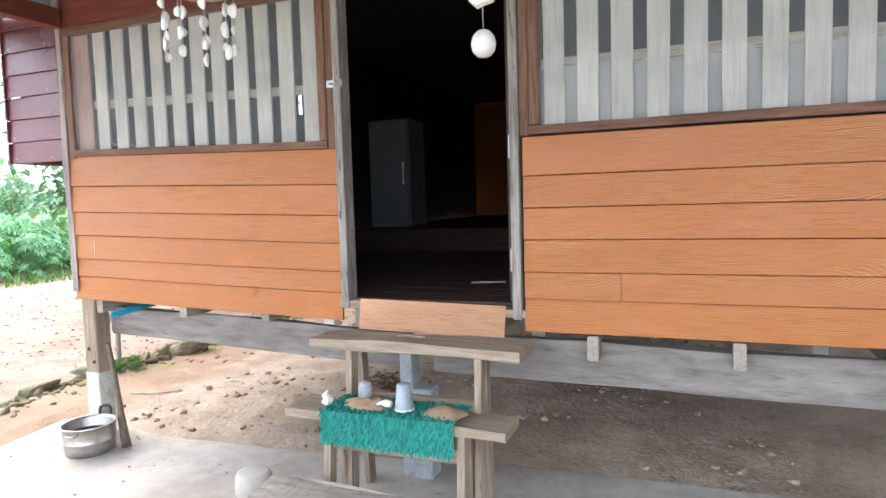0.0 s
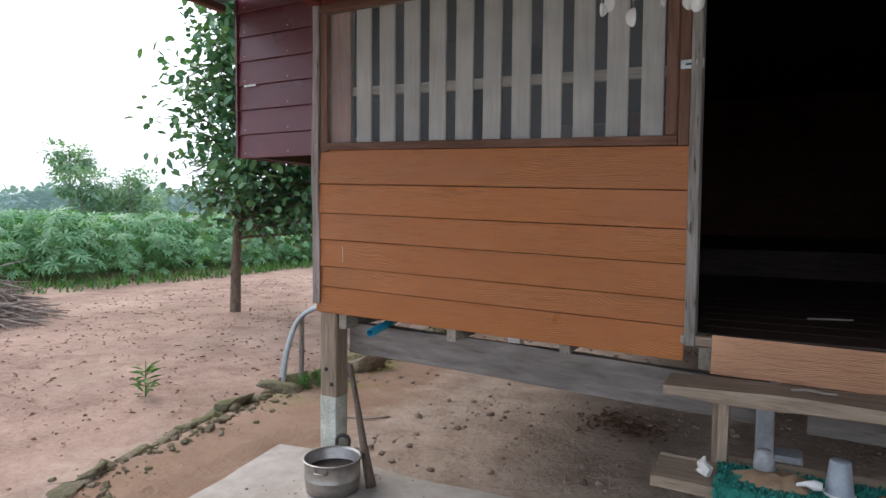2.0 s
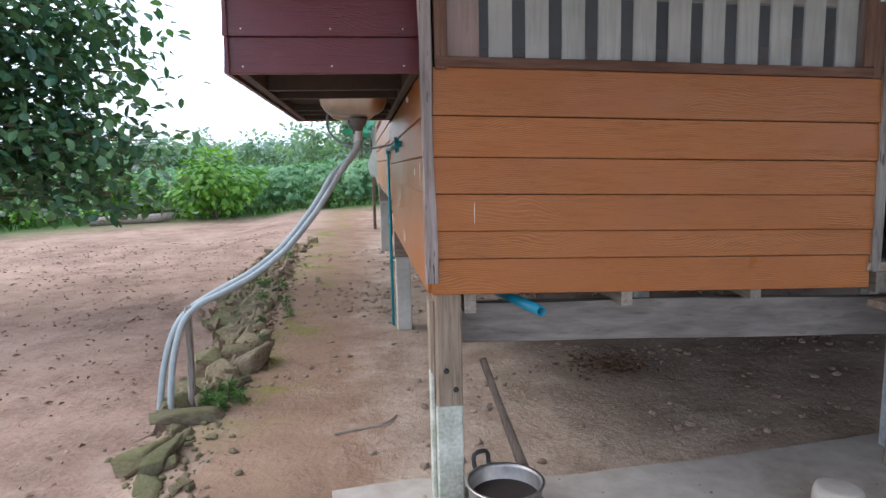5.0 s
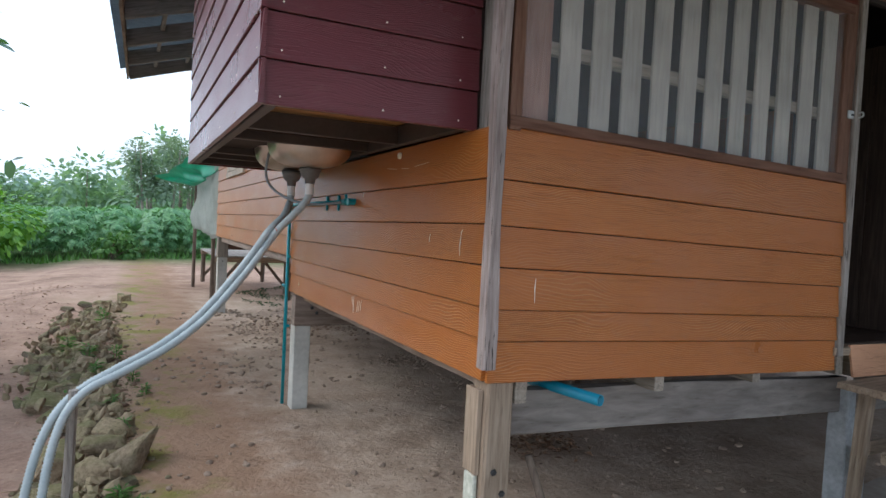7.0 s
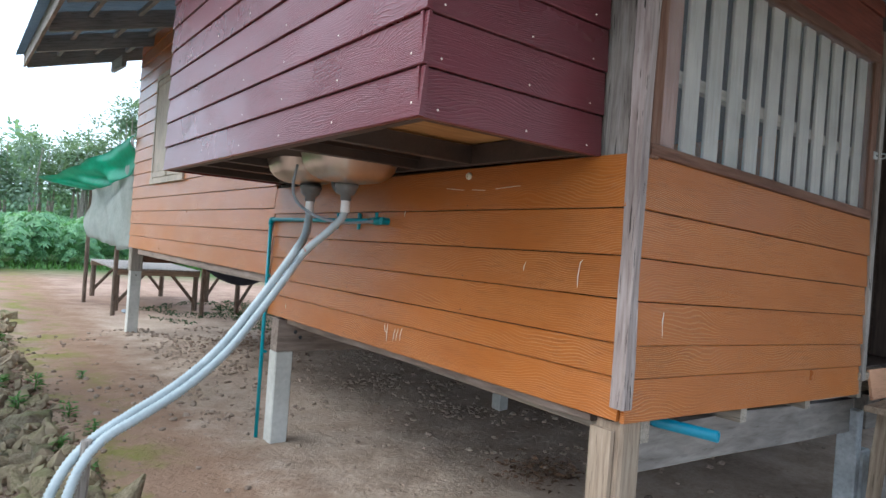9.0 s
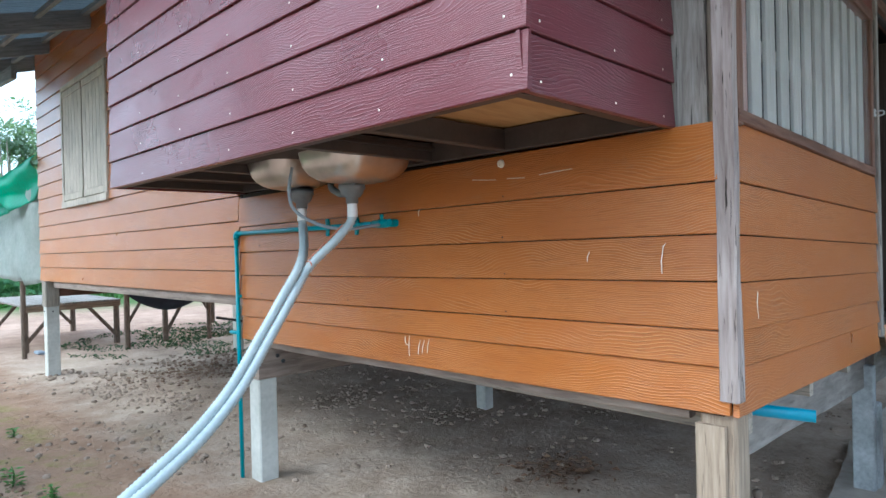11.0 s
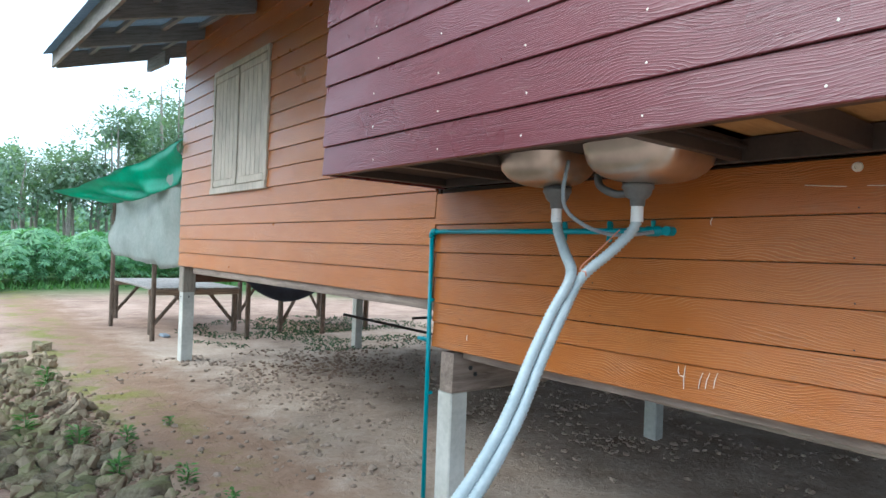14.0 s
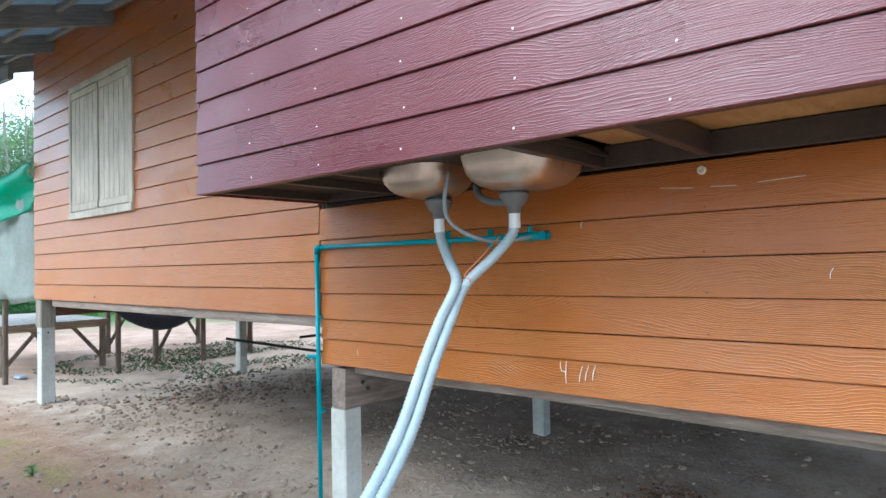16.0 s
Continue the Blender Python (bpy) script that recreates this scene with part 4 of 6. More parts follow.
def bowl(y0, y1, x0, x1, z0, z1):
    bm = bmesh.new()
    rings = []
    for z, inset, r in ((z1, -0.012, 0.10), (z0 + 0.10, 0.0, 0.10), (z0 + 0.066, 0.008, 0.10), (z0 + 0.040, 0.024, 0.098), (z0 + 0.020, 0.048, 0.09), (z0 + 0.008, 0.080, 0.075), (z0, 0.125, 0.045)):
        ring = []
        for cx, cy, a0 in ((x1 - inset - r, y1 - inset - r, 0), (x0 + inset + r, y1 - inset - r, 90), (x0 + inset + r, y0 + inset + r, 180), (x1 - inset - r, y0 + inset + r, 270)):
            for k in range(7):
                a = radians(a0 + 15 * k)
                ring.append(bm.verts.new((cx + r * math.cos(a), cy + r * math.sin(a), z)))
        rings.append(ring)
    for a, c in zip(rings, rings[1:]):
        for j in range(len(a)):
            bm.faces.new((a[j], c[j], c[(j + 1) % len(a)], a[(j + 1) % len(a)]))
    bm.faces.new(rings[-1][::-1])
    bmesh.ops.recalc_face_normals(bm, faces=bm.faces[:])
    return bm


DRAINS = [(-4.12, 4.93), (-4.105, 4.54)]
part("bowl", bowl(4.80, 5.14, -4.325, -3.965, 1.782, 1.945), BRUSHED, sink, "", True)
part("bowl", bowl(4.285, 4.67, -4.335, -3.925, 1.776, 1.945), BRUSHED, sink, "", True)
for x, y in DRAINS:
    d = part("drain", spin([(0.058, 1.776), (0.061, 1.768), (0.060, 1.757), (0.054, 1.753), (0.051, 1.738), (0.040, 1.722), (0.029, 1.716), (0.027, 1.690)], 24, (x, y)), GREY_PLASTIC, sink, "grey plastic drain cup", True)
    part("gasket", spin([(0.060, 1.776), (0.060, 1.784)], 24, (x, y)), BLACK_PLASTIC, d)
    part("collar", spin([(0.023, 1.695), (0.024, 1.63)], 18, (x, y)), WHITE_PLASTIC, d, "white hose collar")
part("overflow_tube", tube(smooth_path([(-4.055, 4.77, 1.83), (-4.075, 4.74, 1.78), (-4.085, 4.66, 1.745), (-4.095, 4.595, 1.742)]), 0.016, 10), GREY_PLASTIC, sink, "", True)


def ribbed_hose(pts, r, pitch=0.017):
    path = smooth_path(pts, pitch / 2)
    return tube(path, [r if i % 2 else r * 0.78 for i in range(len(path))], 12)


hose = empty("drain_hose", "two white ribbed drain hoses bound together, running to the ground", "hose")
run = [(-4.27, 4.69, 1.41), (-4.36, 4.70, 1.27), (-4.47, 4.69, 1.12), (-4.64, 4.64, 0.93), (-4.83, 4.58, 0.79), (-5.02, 4.52, 0.695), (-5.16, 4.48, 0.625), (-5.25, 4.45, 0.535), (-5.31, 4.43, 0.39), (-5.35, 4.40, 0.19), (-5.375, 4.38, -0.06)]
off = [(-0.0165, 0.011, 0.005)] * 6 + [(-0.012, 0.020, 0), (-0.018, 0.024, 0), (-0.028, 0.03, 0), (-0.036, 0.034, 0), (-0.044, 0.036, 0)]
part("hose", ribbed_hose([(-4.12, 4.93, 1.65), (-4.13, 4.91, 1.59), (-4.185, 4.82, 1.50)] + [(x + a, y + b, z + c) for (x, y, z), (a, b, c) in zip(run, off)], 0.0225), HOSE_WHITE, hose, "", True)
part("hose", ribbed_hose([(-4.105, 4.54, 1.65), (-4.115, 4.55, 1.60), (-4.17, 4.595, 1.52)] + [(x - a, y - b, z - c) for (x, y, z), (a, b, c) in zip(run, off)], 0.0225), HOSE_WHITE, hose, "", True)
part("tie", tube(smooth_path([(-4.10, 4.62, 1.60), (-4.17, 4.66, 1.52), (-4.235, 4.70, 1.445), (-4.26, 4.65, 1.43), (-4.24, 4.67, 1.405)]), 0.003, 6), SALMON_WIRE, hose, "salmon binding string")
wire = part("water_line", tube(smooth_path([(-4.30, 4.72, 1.86), (-4.31, 4.735, 1.74), (-4.27, 4.74, 1.66), (-4.17, 4.70, 1.60), (-4.05, 4.65, 1.58), (-3.90, 4.60, 1.60)]), 0.008, 8), FROSTED, None, "", True)
tagged(wire, "thin clear water line looping to the wall tap", "tube")

# wall water pipe
pipe = empty("water_pipe", "teal blue plastic water pipe clipped to the wall", "pipe")
px = SIDE - 0.038
part("pipe_run", tube([(px, 6.135, 1.602), (px, 4.66, 1.606)], 0.0135, 12), BLUE_PVC, pipe, "", True)
part("pipe_run", tube([(px, 6.135, 1.60), (px, 6.13, -0.05)], 0.0135, 12), BLUE_PVC, pipe, "", True)
part("elbow", tube([(px, 6.135, 1.565), (px, 6.135, 1.59), (px, 6.125, 1.602), (px, 6.09, 1.602)], 0.0185, 12), BLUE_PVC, pipe, "", True)
part("valve", tube([(px, 4.70, 1.606), (px, 4.66, 1.606), (px, 4.655, 1.606), (px, 4.60, 1.606), (px, 4.595, 1.606), (px, 4.545, 1.606)], [0.018, 0.018, 0.022, 0.022, 0.017, 0.017], 12), BLUE_PVC, pipe, "", True)
part("valve_handle", tube([(px - 0.005, 4.625, 1.62), (px - 0.012, 4.62, 1.65)], [0.008, 0.010], 8), BLUE_PVC, pipe)
part("outlet", tube([(px + 0.03, 4.555, 1.606), (px - 0.02, 4.555, 1.606)], 0.02, 12), BLUE_PVC, pipe)
for y in (5.12, 4.86):
    c = part("clip", block(px + 0.012, SIDE - 0.008, y - 0.012, y + 0.012, 1.575, 1.637, 0.003), BLUE_PVC, pipe)
    for z0 in (1.568, 1.640):
        part("clip_ear", tube([(SIDE - 0.012, y, z0), (SIDE - 0.026, y, z0)], 0.012, 10), BLUE_PVC, c)
for z0 in (1.18, 0.62):
    part("clip", block(px - 0.004, SIDE - 0.006, 6.112, 6.152, z0, z0 + 0.02, 0.003), BLUE_PVC, pipe)
part("branch", tube([(px, 6.135, 0.95), (px - 0.01, 6.22, 0.95)], 0.0125, 10), BLUE_PVC, pipe, "", True)

pvc = part("cut_pipe", tube([(-3.56, 3.62, 0.875), (-3.385, 2.875, 0.866)], 0.022, 16, False), BRIGHT_PVC, None, "", True)
sm = pvc.modifiers.new("wall", "SOLIDIFY")
sm.thickness = 0.004
tagged(pvc, "cut end of a bright blue pipe under the floor", "pipe")

# chalk tally and scuffs on the side wall
def chalk(name, strokes, label, thick=0.0021):
    lines = [tube([a, ((Vector(a) + Vector(c)) / 2 + Vector((0, 0.004, 0))), c], [0.0012, thick, 0.0012], 5) for a, c in strokes]
    if len(lines) == 1:
        return tagged(part(name, lines[0], CHALK), label, "mark")
    t = empty(name, label, "mark")
    for bm in lines:
        part("stroke", bm, CHALK, t)
    return t


cx = SIDE - 0.021
chalk("chalk_tally", [((cx, 4.500, 1.062), (cx, 4.495, 1.025)), ((cx, 4.495, 1.025), (cx, 4.468, 1.022)), ((cx, 4.470, 1.068), (cx, 4.474, 0.972)), ((cx, 4.395, 1.052), (cx, 4.412, 0.985)), ((cx, 4.367, 1.056), (cx, 4.384, 0.992)), ((cx, 4.335, 1.062), (cx, 4.350, 0.998))], "white chalk tally strokes on the boards")
chalk("chalk_mark", [((cx, 3.20, 1.46), (cx, 3.205, 1.38)), ((cx, 3.19, 1.48), (cx, 3.20, 1.46))], "white chalk tick on the boards")
chalk("chalk_mark", [((cx, 3.48, 1.455), (cx, 3.49, 1.42))], "short chalk tick on the boards")
chalk("chalk_mark", [((cx, 4.38, 1.66), (cx, 4.385, 1.63))], "short chalk tick on the boards")
chalk("chalk_mark", [((cx, 5.80, 1.02), (cx, 5.80, 0.985))], "short chalk tick on the boards")
chalk("paint_scratch", [((cx + 0.006, 4.05, 1.768), (cx + 0.006, 3.92, 1.757)), ((cx + 0.006, 3.86, 1.757), (cx + 0.006, 3.77, 1.752)), ((cx + 0.006, 3.70, 1.757), (cx + 0.006, 3.55, 1.765))], "pale scratched line on the boards", 0.0015)
fy = FRONT - 0.018
chalk("chalk_mark", [((-3.640, fy, 1.315), (-3.640, fy, 1.225))], "thin upright chalk line on the front boards")
chalk("chalk_mark", [((-2.55, fy, 1.50), (-2.55, fy, 1.475))], "thin upright chalk line on the front boards")
anchor = part("wall_anchor", spin([(0.017, 0), (0.015, 0.010), (0.008, 0.012), (0.007, 0.005)], 14), CHALK)
anchor.matrix_basis = pose(SIDE - 0.012, 3.89, 1.82, 0, -90, 0)
tagged(anchor, "round white wall anchor on the boards", "anchor")
tape = part("tape_strip", block(-4.56, -4.46, BY0 - 0.012, BY0 - 0.009, 2.312, 2.324, 0), WHITE_PLASTIC)
tagged(tape, "short white strip stuck on the maroon boards", "tape")


# ---- before the house ----
def on(x, y):
    return ground_z(x, y)


# steps: three plank treads on splayed legs, with an orange board as the top riser
def tread_bench(name, x0, x1, y0, y1, top, label, legs, lean, seed, mat=GREY_WOOD, thick=0.042):
    """A plank on two splayed pairs of board legs."""
    b = empty(name, label, "step", "plank steps")
    plank = part("tread", rough_timber(x1 - x0, y1 - y0, thick, seed, 0.018, 26), mat, b)
    plank.matrix_basis = pose(x0, (y0 + y1) / 2, top - thick, 0, 0.6, 0)
    for x in legs:
        for y, dy in ((y0 + 0.045, -lean), (y1 - 0.04, lean)):
            base = 0.012 if y < 3.1 else on(x, y)
            a, c = Vector((x, y + dy, base)), Vector((x, y, top - thick - 0.004))
            d = c - a
            leg = part("leg", rough_timber(d.length, 0.064, 0.034, seed + int(x * 10), 0.006, 8), mat, b)
            leg.matrix_basis = Matrix.Translation(a) @ d.to_track_quat("X", "Y").to_matrix().to_4x4()
    part("brace", block(legs[0], legs[-1], y1 - 0.06, y1 - 0.035, top * 0.55, top * 0.55 + 0.07), mat, b)
    return b


upper = tread_bench("step_bench", -1.865, -0.775, 2.69, 2.93, 0.838, "grey weathered plank step under the door", (-1.66, -0.99), 0.05, 41)
riser = part("kick_board", lap_board(0.80, 0.165, 0.010, 0.004, seed=7), PALE_ORANGE)
riser.matrix_basis = pose(-1.715, 2.955, 0.838, -9, 1.0, 0)
tagged(riser, "worn pale orange board leaning between step and sill", "board")
middle = tread_bench("step_bench", -1.87, -0.785, 2.47, 2.70, 0.55, "grey plank step half covered by a teal mat", (-1.66, -1.00), 0.05, 42)
low_step = tread_bench("step_bench", -1.86, -0.80, 2.16, 2.37, 0.265, "low pale plank step on short legs", (-1.76, -1.02), 0.03, 43, PALE_BARK)

# chenille mat over the middle step
mat = empty("door_mat", "teal green chenille mat draped over the plank step", "mat")
part("backing", block(-1.655, -1.005, 2.452, 2.70, 0.553, 0.562), MAT, mat)
part("backing", block(-1.655, -1.005, 2.445, 2.453, 0.415, 0.560), MAT, mat)
rng = np.random.default_rng(3)
verts, faces = [], []


def nub(verts, faces, p, d, length, r):
    """One chenille tuft: a small three-sided finger."""
    p, d = Vector(p), Vector(d).normalized()
    s = d.orthogonal().normalized()
    o = d.cross(s)
    k = len(verts)
    for h, w in ((0.0, r), (length * 0.75, r * 1.05)):
        for a in (0, 2.1, 4.2):
            verts.append(p + d * h + (s * math.cos(a) + o * math.sin(a)) * w)
    verts.append(p + d * length)
    for j in range(3):
        i = (j + 1) % 3
        faces.append((k + j, k + i, k + 3 + i, k + 3 + j))
        faces.append((k + 3 + j, k + 3 + i, k + 6))


for i in range(70):
    for j in range(15):
        x = -1.652 + 0.644 * (i + rng.uniform(0, 1)) / 70
        z0 = 0.425 + 0.143 * (j + rng.uniform(0, 1)) / 15
        nub(verts, faces, (x, 2.446, z0), (rng.uniform(-0.35, 0.35), -0.6, rng.uniform(-1.6, -0.7)), rng.uniform(0.018, 0.036), 0.0042)
    for j in range(14):
        x = -1.652 + 0.644 * (i + rng.uniform(0, 1)) / 70
        nub(verts, faces, (x, 2.45 + 0.235 * (j + rng.uniform(0, 1)) / 14, 0.561), (rng.uniform(-0.8, 0.8), rng.uniform(-0.9, 0.5), 0.6), rng.uniform(0.014, 0.024), 0.0048)
me = bpy.data.meshes.new("chenille")
me.from_pydata(verts, [], faces)
me.materials.append(MAT)
chenille = new("chenille", me)
chenille.parent = mat


def heap(name, x, y, z, rx, ry, h, mat_, label, seed, category):
    bm = bmesh.new()
    n, rings = 22, []
    for t in (1.0, 0.82, 0.6, 0.38, 0.18):
        ring = []
        for k in range(n):
            a = 2 * math.pi * k / n
            w = 1 + 0.3 * noise.noise(Vector((math.cos(a) * 1.9, math.sin(a) * 1.9, seed))) + 0.2 * noise.noise(Vector((math.cos(a) * 6, math.sin(a) * 6, seed)))
            ring.append(bm.verts.new((x + rx * t * w * math.cos(a), y + ry * t * w * math.sin(a), z + h * (1 - t * t) * (1 + 0.9 * noise.noise(Vector((math.cos(a) * t * 4, math.sin(a) * t * 4, seed + 3)))))))
        rings.append(ring)
    for a, c in zip(rings, rings[1:]):
        for j in range(n):
            bm.faces.new((a[j], a[(j + 1) % n], c[(j + 1) % n], c[j]))
    bm.faces.new(rings[-1])
    bm.faces.new(rings[0][::-1])
    bmesh.ops.recalc_face_normals(bm, faces=bm.faces[:])
    return tagged(part(name, bm, mat_, None, "", True), label, category)


heap("spilled_sand", -1.46, 2.57, 0.568, 0.14, 0.085, 0.032, SAND, "spilled wet sand lying on the teal mat", 1, "sand")
heap("spilled_sand", -1.08, 2.55, 0.568, 0.105, 0.075, 0.028, SAND, "spilled wet sand at the mat's end", 2, "sand")
cup = empty("plastic_cup", "upturned frosted plastic cup standing on the mat", "cup")
part("cup_wall", spin([(0.044, 0.572), (0.046, 0.578), (0.043, 0.584), (0.031, 0.688), (0.027, 0.692)], 24, (-1.275, 2.545)), FROSTED, cup, "", True)
part("rim", spin([(0.0465, 0.573), (0.049, 0.577), (0.0465, 0.581)], 24, (-1.275, 2.545)), WHITE_PLASTIC, cup, "", True)
cup2 = part("plastic_cup", spin([(0.036, 0.60), (0.034, 0.64), (0.029, 0.66), (0.02, 0.668)], 20, (-1.50, 2.60)), GREY_CONCRETE, None, "", True)
tagged(cup2, "sand-dulled plastic cup upside down on the sand", "cup")
spoon = part("white_nozzle", tube([(-1.40, 2.52, 0.592), (-1.375, 2.515, 0.602), (-1.35, 2.512, 0.604), (-1.325, 2.512, 0.602)], [0.006, 0.009, 0.018, 0.014], 10), WHITE_PLASTIC, None, "", True)
tagged(spoon, "small white plastic nozzle beside the cup", "nozzle")
shell = part("sea_shell", tube([(-1.70, 2.57, 0.552), (-1.69, 2.575, 0.575), (-1.705, 2.57, 0.595), (-1.695, 2.58, 0.615)], [0.028, 0.026, 0.016, 0.004], 7), SHELL)
tagged(shell, "small white spiral shell on the plank step", "shell")
twig = part("twig", tube(smooth_path([(-1.42, 2.80, 0.846), (-1.36, 2.81, 0.85), (-1.31, 2.79, 0.849), (-1.27, 2.80, 0.848)]), 0.005, 6), PALE_BARK)
tagged(twig, "short pale twig lying on the top step", "twig")

# steel cooking pot
pot = empty("cooking_pot", "dented steel cooking pot standing on the concrete", "pot", at=(-3.565, 2.78, 0.012))
part("body", spin([(0.125, 0.0), (0.140, 0.010), (0.146, 0.05), (0.147, 0.075), (0.150, 0.08), (0.150, 0.088), (0.147, 0.093), (0.150, 0.17), (0.160, 0.178), (0.161, 0.183), (0.148, 0.183), (0.143, 0.17), (0.138, 0.03), (0.10, 0.02)], 40), STEEL, pot, "", True)
h = part("handle", tube(smooth_path([(-0.035, 0.145, 0.15), (-0.035, 0.185, 0.165), (-0.03, 0.195, 0.22), (0.03, 0.195, 0.22), (0.035, 0.185, 0.165), (0.035, 0.145, 0.15)]), 0.010, 8), BLACK_PLASTIC, pot, "black loop handle", True)
h.matrix_basis = pose(0, 0, 0, 0, 0, 20)
h = part("handle", tube(smooth_path([(-0.03, 0.147, 0.15), (-0.03, 0.17, 0.15), (0.03, 0.17, 0.15), (0.03, 0.147, 0.15)]), 0.006, 8), STEEL, pot, "", True)
h.matrix_basis = pose(0, 0, 0, 0, 0, 195)
part("residue", spin([(0.1415, 0.115), (0.141, 0.116)], 32), LINING, pot, "dark water left in the pot")

hoe = part("leaning_pole", tube([(-3.395, 2.90, 0.012), (-3.47, 2.935, 0.22), (-3.545, 2.975, 0.44), (-3.61, 3.0, 0.64)], [0.030, 0.022, 0.017, 0.015], 9), BARK, None, "", True)
tagged(hoe, "weathered wooden pole leaning against the corner post", "pole")
stump = part("concrete_plug", spin([(0.090, 0.012), (0.098, 0.03), (0.094, 0.10), (0.086, 0.122), (0.07, 0.127), (0.02, 0.126)], 26, (-2.20, 2.63)), CONCRETE, None, "", True)
tagged(stump, "short worn concrete plug standing on the apron", "plug")
jar = empty("water_jar", "low round concrete basin with a scuffed blue-grey lid", "basin", at=(-2.32, 1.52, 0.0))
part("ring", spin([(0.40, 0.012), (0.46, 0.05), (0.475, 0.16), (0.46, 0.235), (0.435, 0.25), (0.33, 0.255)], 56), CONCRETE, jar, "", True)
part("lid", spin([(0.335, 0.250), (0.335, 0.262), (0.32, 0.268), (0.10, 0.272)], 56), BLUE_LID, jar, "scuffed blue-grey lid", True)

# hanging shells and float
def string(a, c, r=0.0018):
    return tube([a, c], r, 5)


ball = empty("hanging_float", "white round float on a cord below a shell", "ornament")
part("float", spin([(0.006, 2.094), (0.022, 2.088), (0.038, 2.070), (0.044, 2.045), (0.039, 2.020), (0.024, 2.003), (0.006, 1.998)], 24, (-0.74, 2.16)), SHELL, ball, "", True)
part("cord", string((-0.74, 2.16, 2.10), (-0.74, 2.16, 2.99)), PALE_BARK, ball)
part("shell", tube([(-0.785, 2.16, 2.205), (-0.755, 2.155, 2.19), (-0.735, 2.16, 2.20), (-0.70, 2.165, 2.19)], [0.012, 0.028, 0.028, 0.01], 8), SHELL, ball)
chime = empty("shell_chime", "shell wind chime hanging from the porch roof", "wind chime")
part("hoop", tube([(-1.83 + 0.13 * math.cos(a), 2.0 + 0.13 * math.sin(a), 2.34) for a in (2 * math.pi * k / 20 for k in range(21))], 0.008, 6, False), PALE_BARK, chime)
part("cord", string((-1.83, 2.0, 2.34), (-1.83, 2.0, 2.95)), PALE_BARK, chime)
for k in range(9):
    a = 2 * math.pi * k / 9
    x, y = -1.83 + 0.13 * math.cos(a), 2.0 + 0.13 * math.sin(a)
    low_z = 2.09 + 0.07 * ((k * 37) % 5) / 5
    part("cord", string((x, y, 2.34), (x, y, low_z)), PALE_BARK, chime)
    for m in range(3):
        z0 = low_z + 0.075 * m
        bm = bmesh.new()
        bmesh.ops.create_icosphere(bm, subdivisions=2, radius=1)
        sc = 0.025 - 0.004 * ((k + m) % 3)
        for v in bm.verts:
            v.co = Vector((v.co.x * sc * 0.8, v.co.y * 0.006 + 0.012 * (v.co.x ** 2), v.co.z * sc * 1.2))
        s = part("shell", bm, SHELL, chime, "", True)
        s.matrix_basis = pose(x, y, z0, 0, 0, 50 * k + 70 * m)
cab = empty("interior_cabinet", "tall dull grey cabinet in the dim room", "cabinet")
part("body", block(-3.55, -3.05, 6.62, 7.1, 1.213, 2.45, 0.02), GREY_PLASTIC, cab)
d = part("door", block(-3.54, -3.06, 6.595, 6.62, 1.25, 2.43, 0.01), GREY_PLASTIC, cab)
part("handle", tube([(-3.11, 6.58, 1.7), (-3.11, 6.58, 1.95)], 0.012, 8), STEEL, d)
lath = part("floor_lath", tube([(-1.34, 3.72, FLOOR + 0.018), (-1.14, 3.78, FLOOR + 0.018)], 0.005, 6), PALE_BARK)
tagged(lath, "short pale stick lying on the dark floor", "stick")


# ---- stones, clods and weeds ----
def rock_mesh(seed, flat=0.7):
    """An angular boulder: the hull of points thrown on a lumpy block."""
    r = np.random.default_rng(seed + 100)
    bm = bmesh.new()
    for _ in range(17):
        p = Vector(r.uniform(-1, 1, 3))
        p *= r.uniform(0.9, 1.1) / max(abs(p.x), abs(p.y), abs(p.z)) * (0.62 + 0.38 * p.length / 1.5)
        bm.verts.new((p.x, p.y * 0.85, p.z * flat))
    hull = bmesh.ops.convex_hull(bm, input=bm.verts[:])
    bmesh.ops.delete(bm, geom=[v for v in bm.verts if not v.link_faces], context="VERTS")
    bmesh.ops.bevel(bm, geom=bm.edges[:], offset=0.07, segments=1, affect="EDGES")
    return mesh_of("rock", bm, ROCK)


ROCKS = [rock_mesh(i, 0.55 + 0.07 * (i % 5)) for i in range(10)]
edging = tagged(new("stone_edging"), "row of rough mossy stones edging the terrace", "stones", kind="structure")
rng = np.random.default_rng(11)


def lay_rock(x, y, size, sink=0.3, parent=edging, squash=1.0):
    r = new("rock", ROCKS[int(rng.integers(0, 10))])
    r.parent = parent
    sx, sy, sz = size * rng.uniform(0.8, 1.35), size * rng.uniform(0.7, 1.1), size * rng.uniform(0.7, 1.05) * squash
    r.matrix_basis = pose(x, y, on(x, y) + sz * (0.62 - sink), rng.uniform(-18, 18), rng.uniform(-18, 18), rng.uniform(0, 360)) @ Matrix.Diagonal((sx, sy, sz, 1))
    return r


def lay_slab(x, y, length, wide, high, turn, lift=0.0):
    """A flat stone set in the soil, lying along the given direction."""
    r = new("rock", ROCKS[int(rng.integers(0, 10))])
    r.parent = edging
    r.matrix_basis = pose(x, y, on(x, y) + high * 0.15 + lift, rng.uniform(-7, 7), rng.uniform(-7, 7), turn + rng.uniform(-8, 8)) @ Matrix.Diagonal((length, wide, high, 1))
    return r


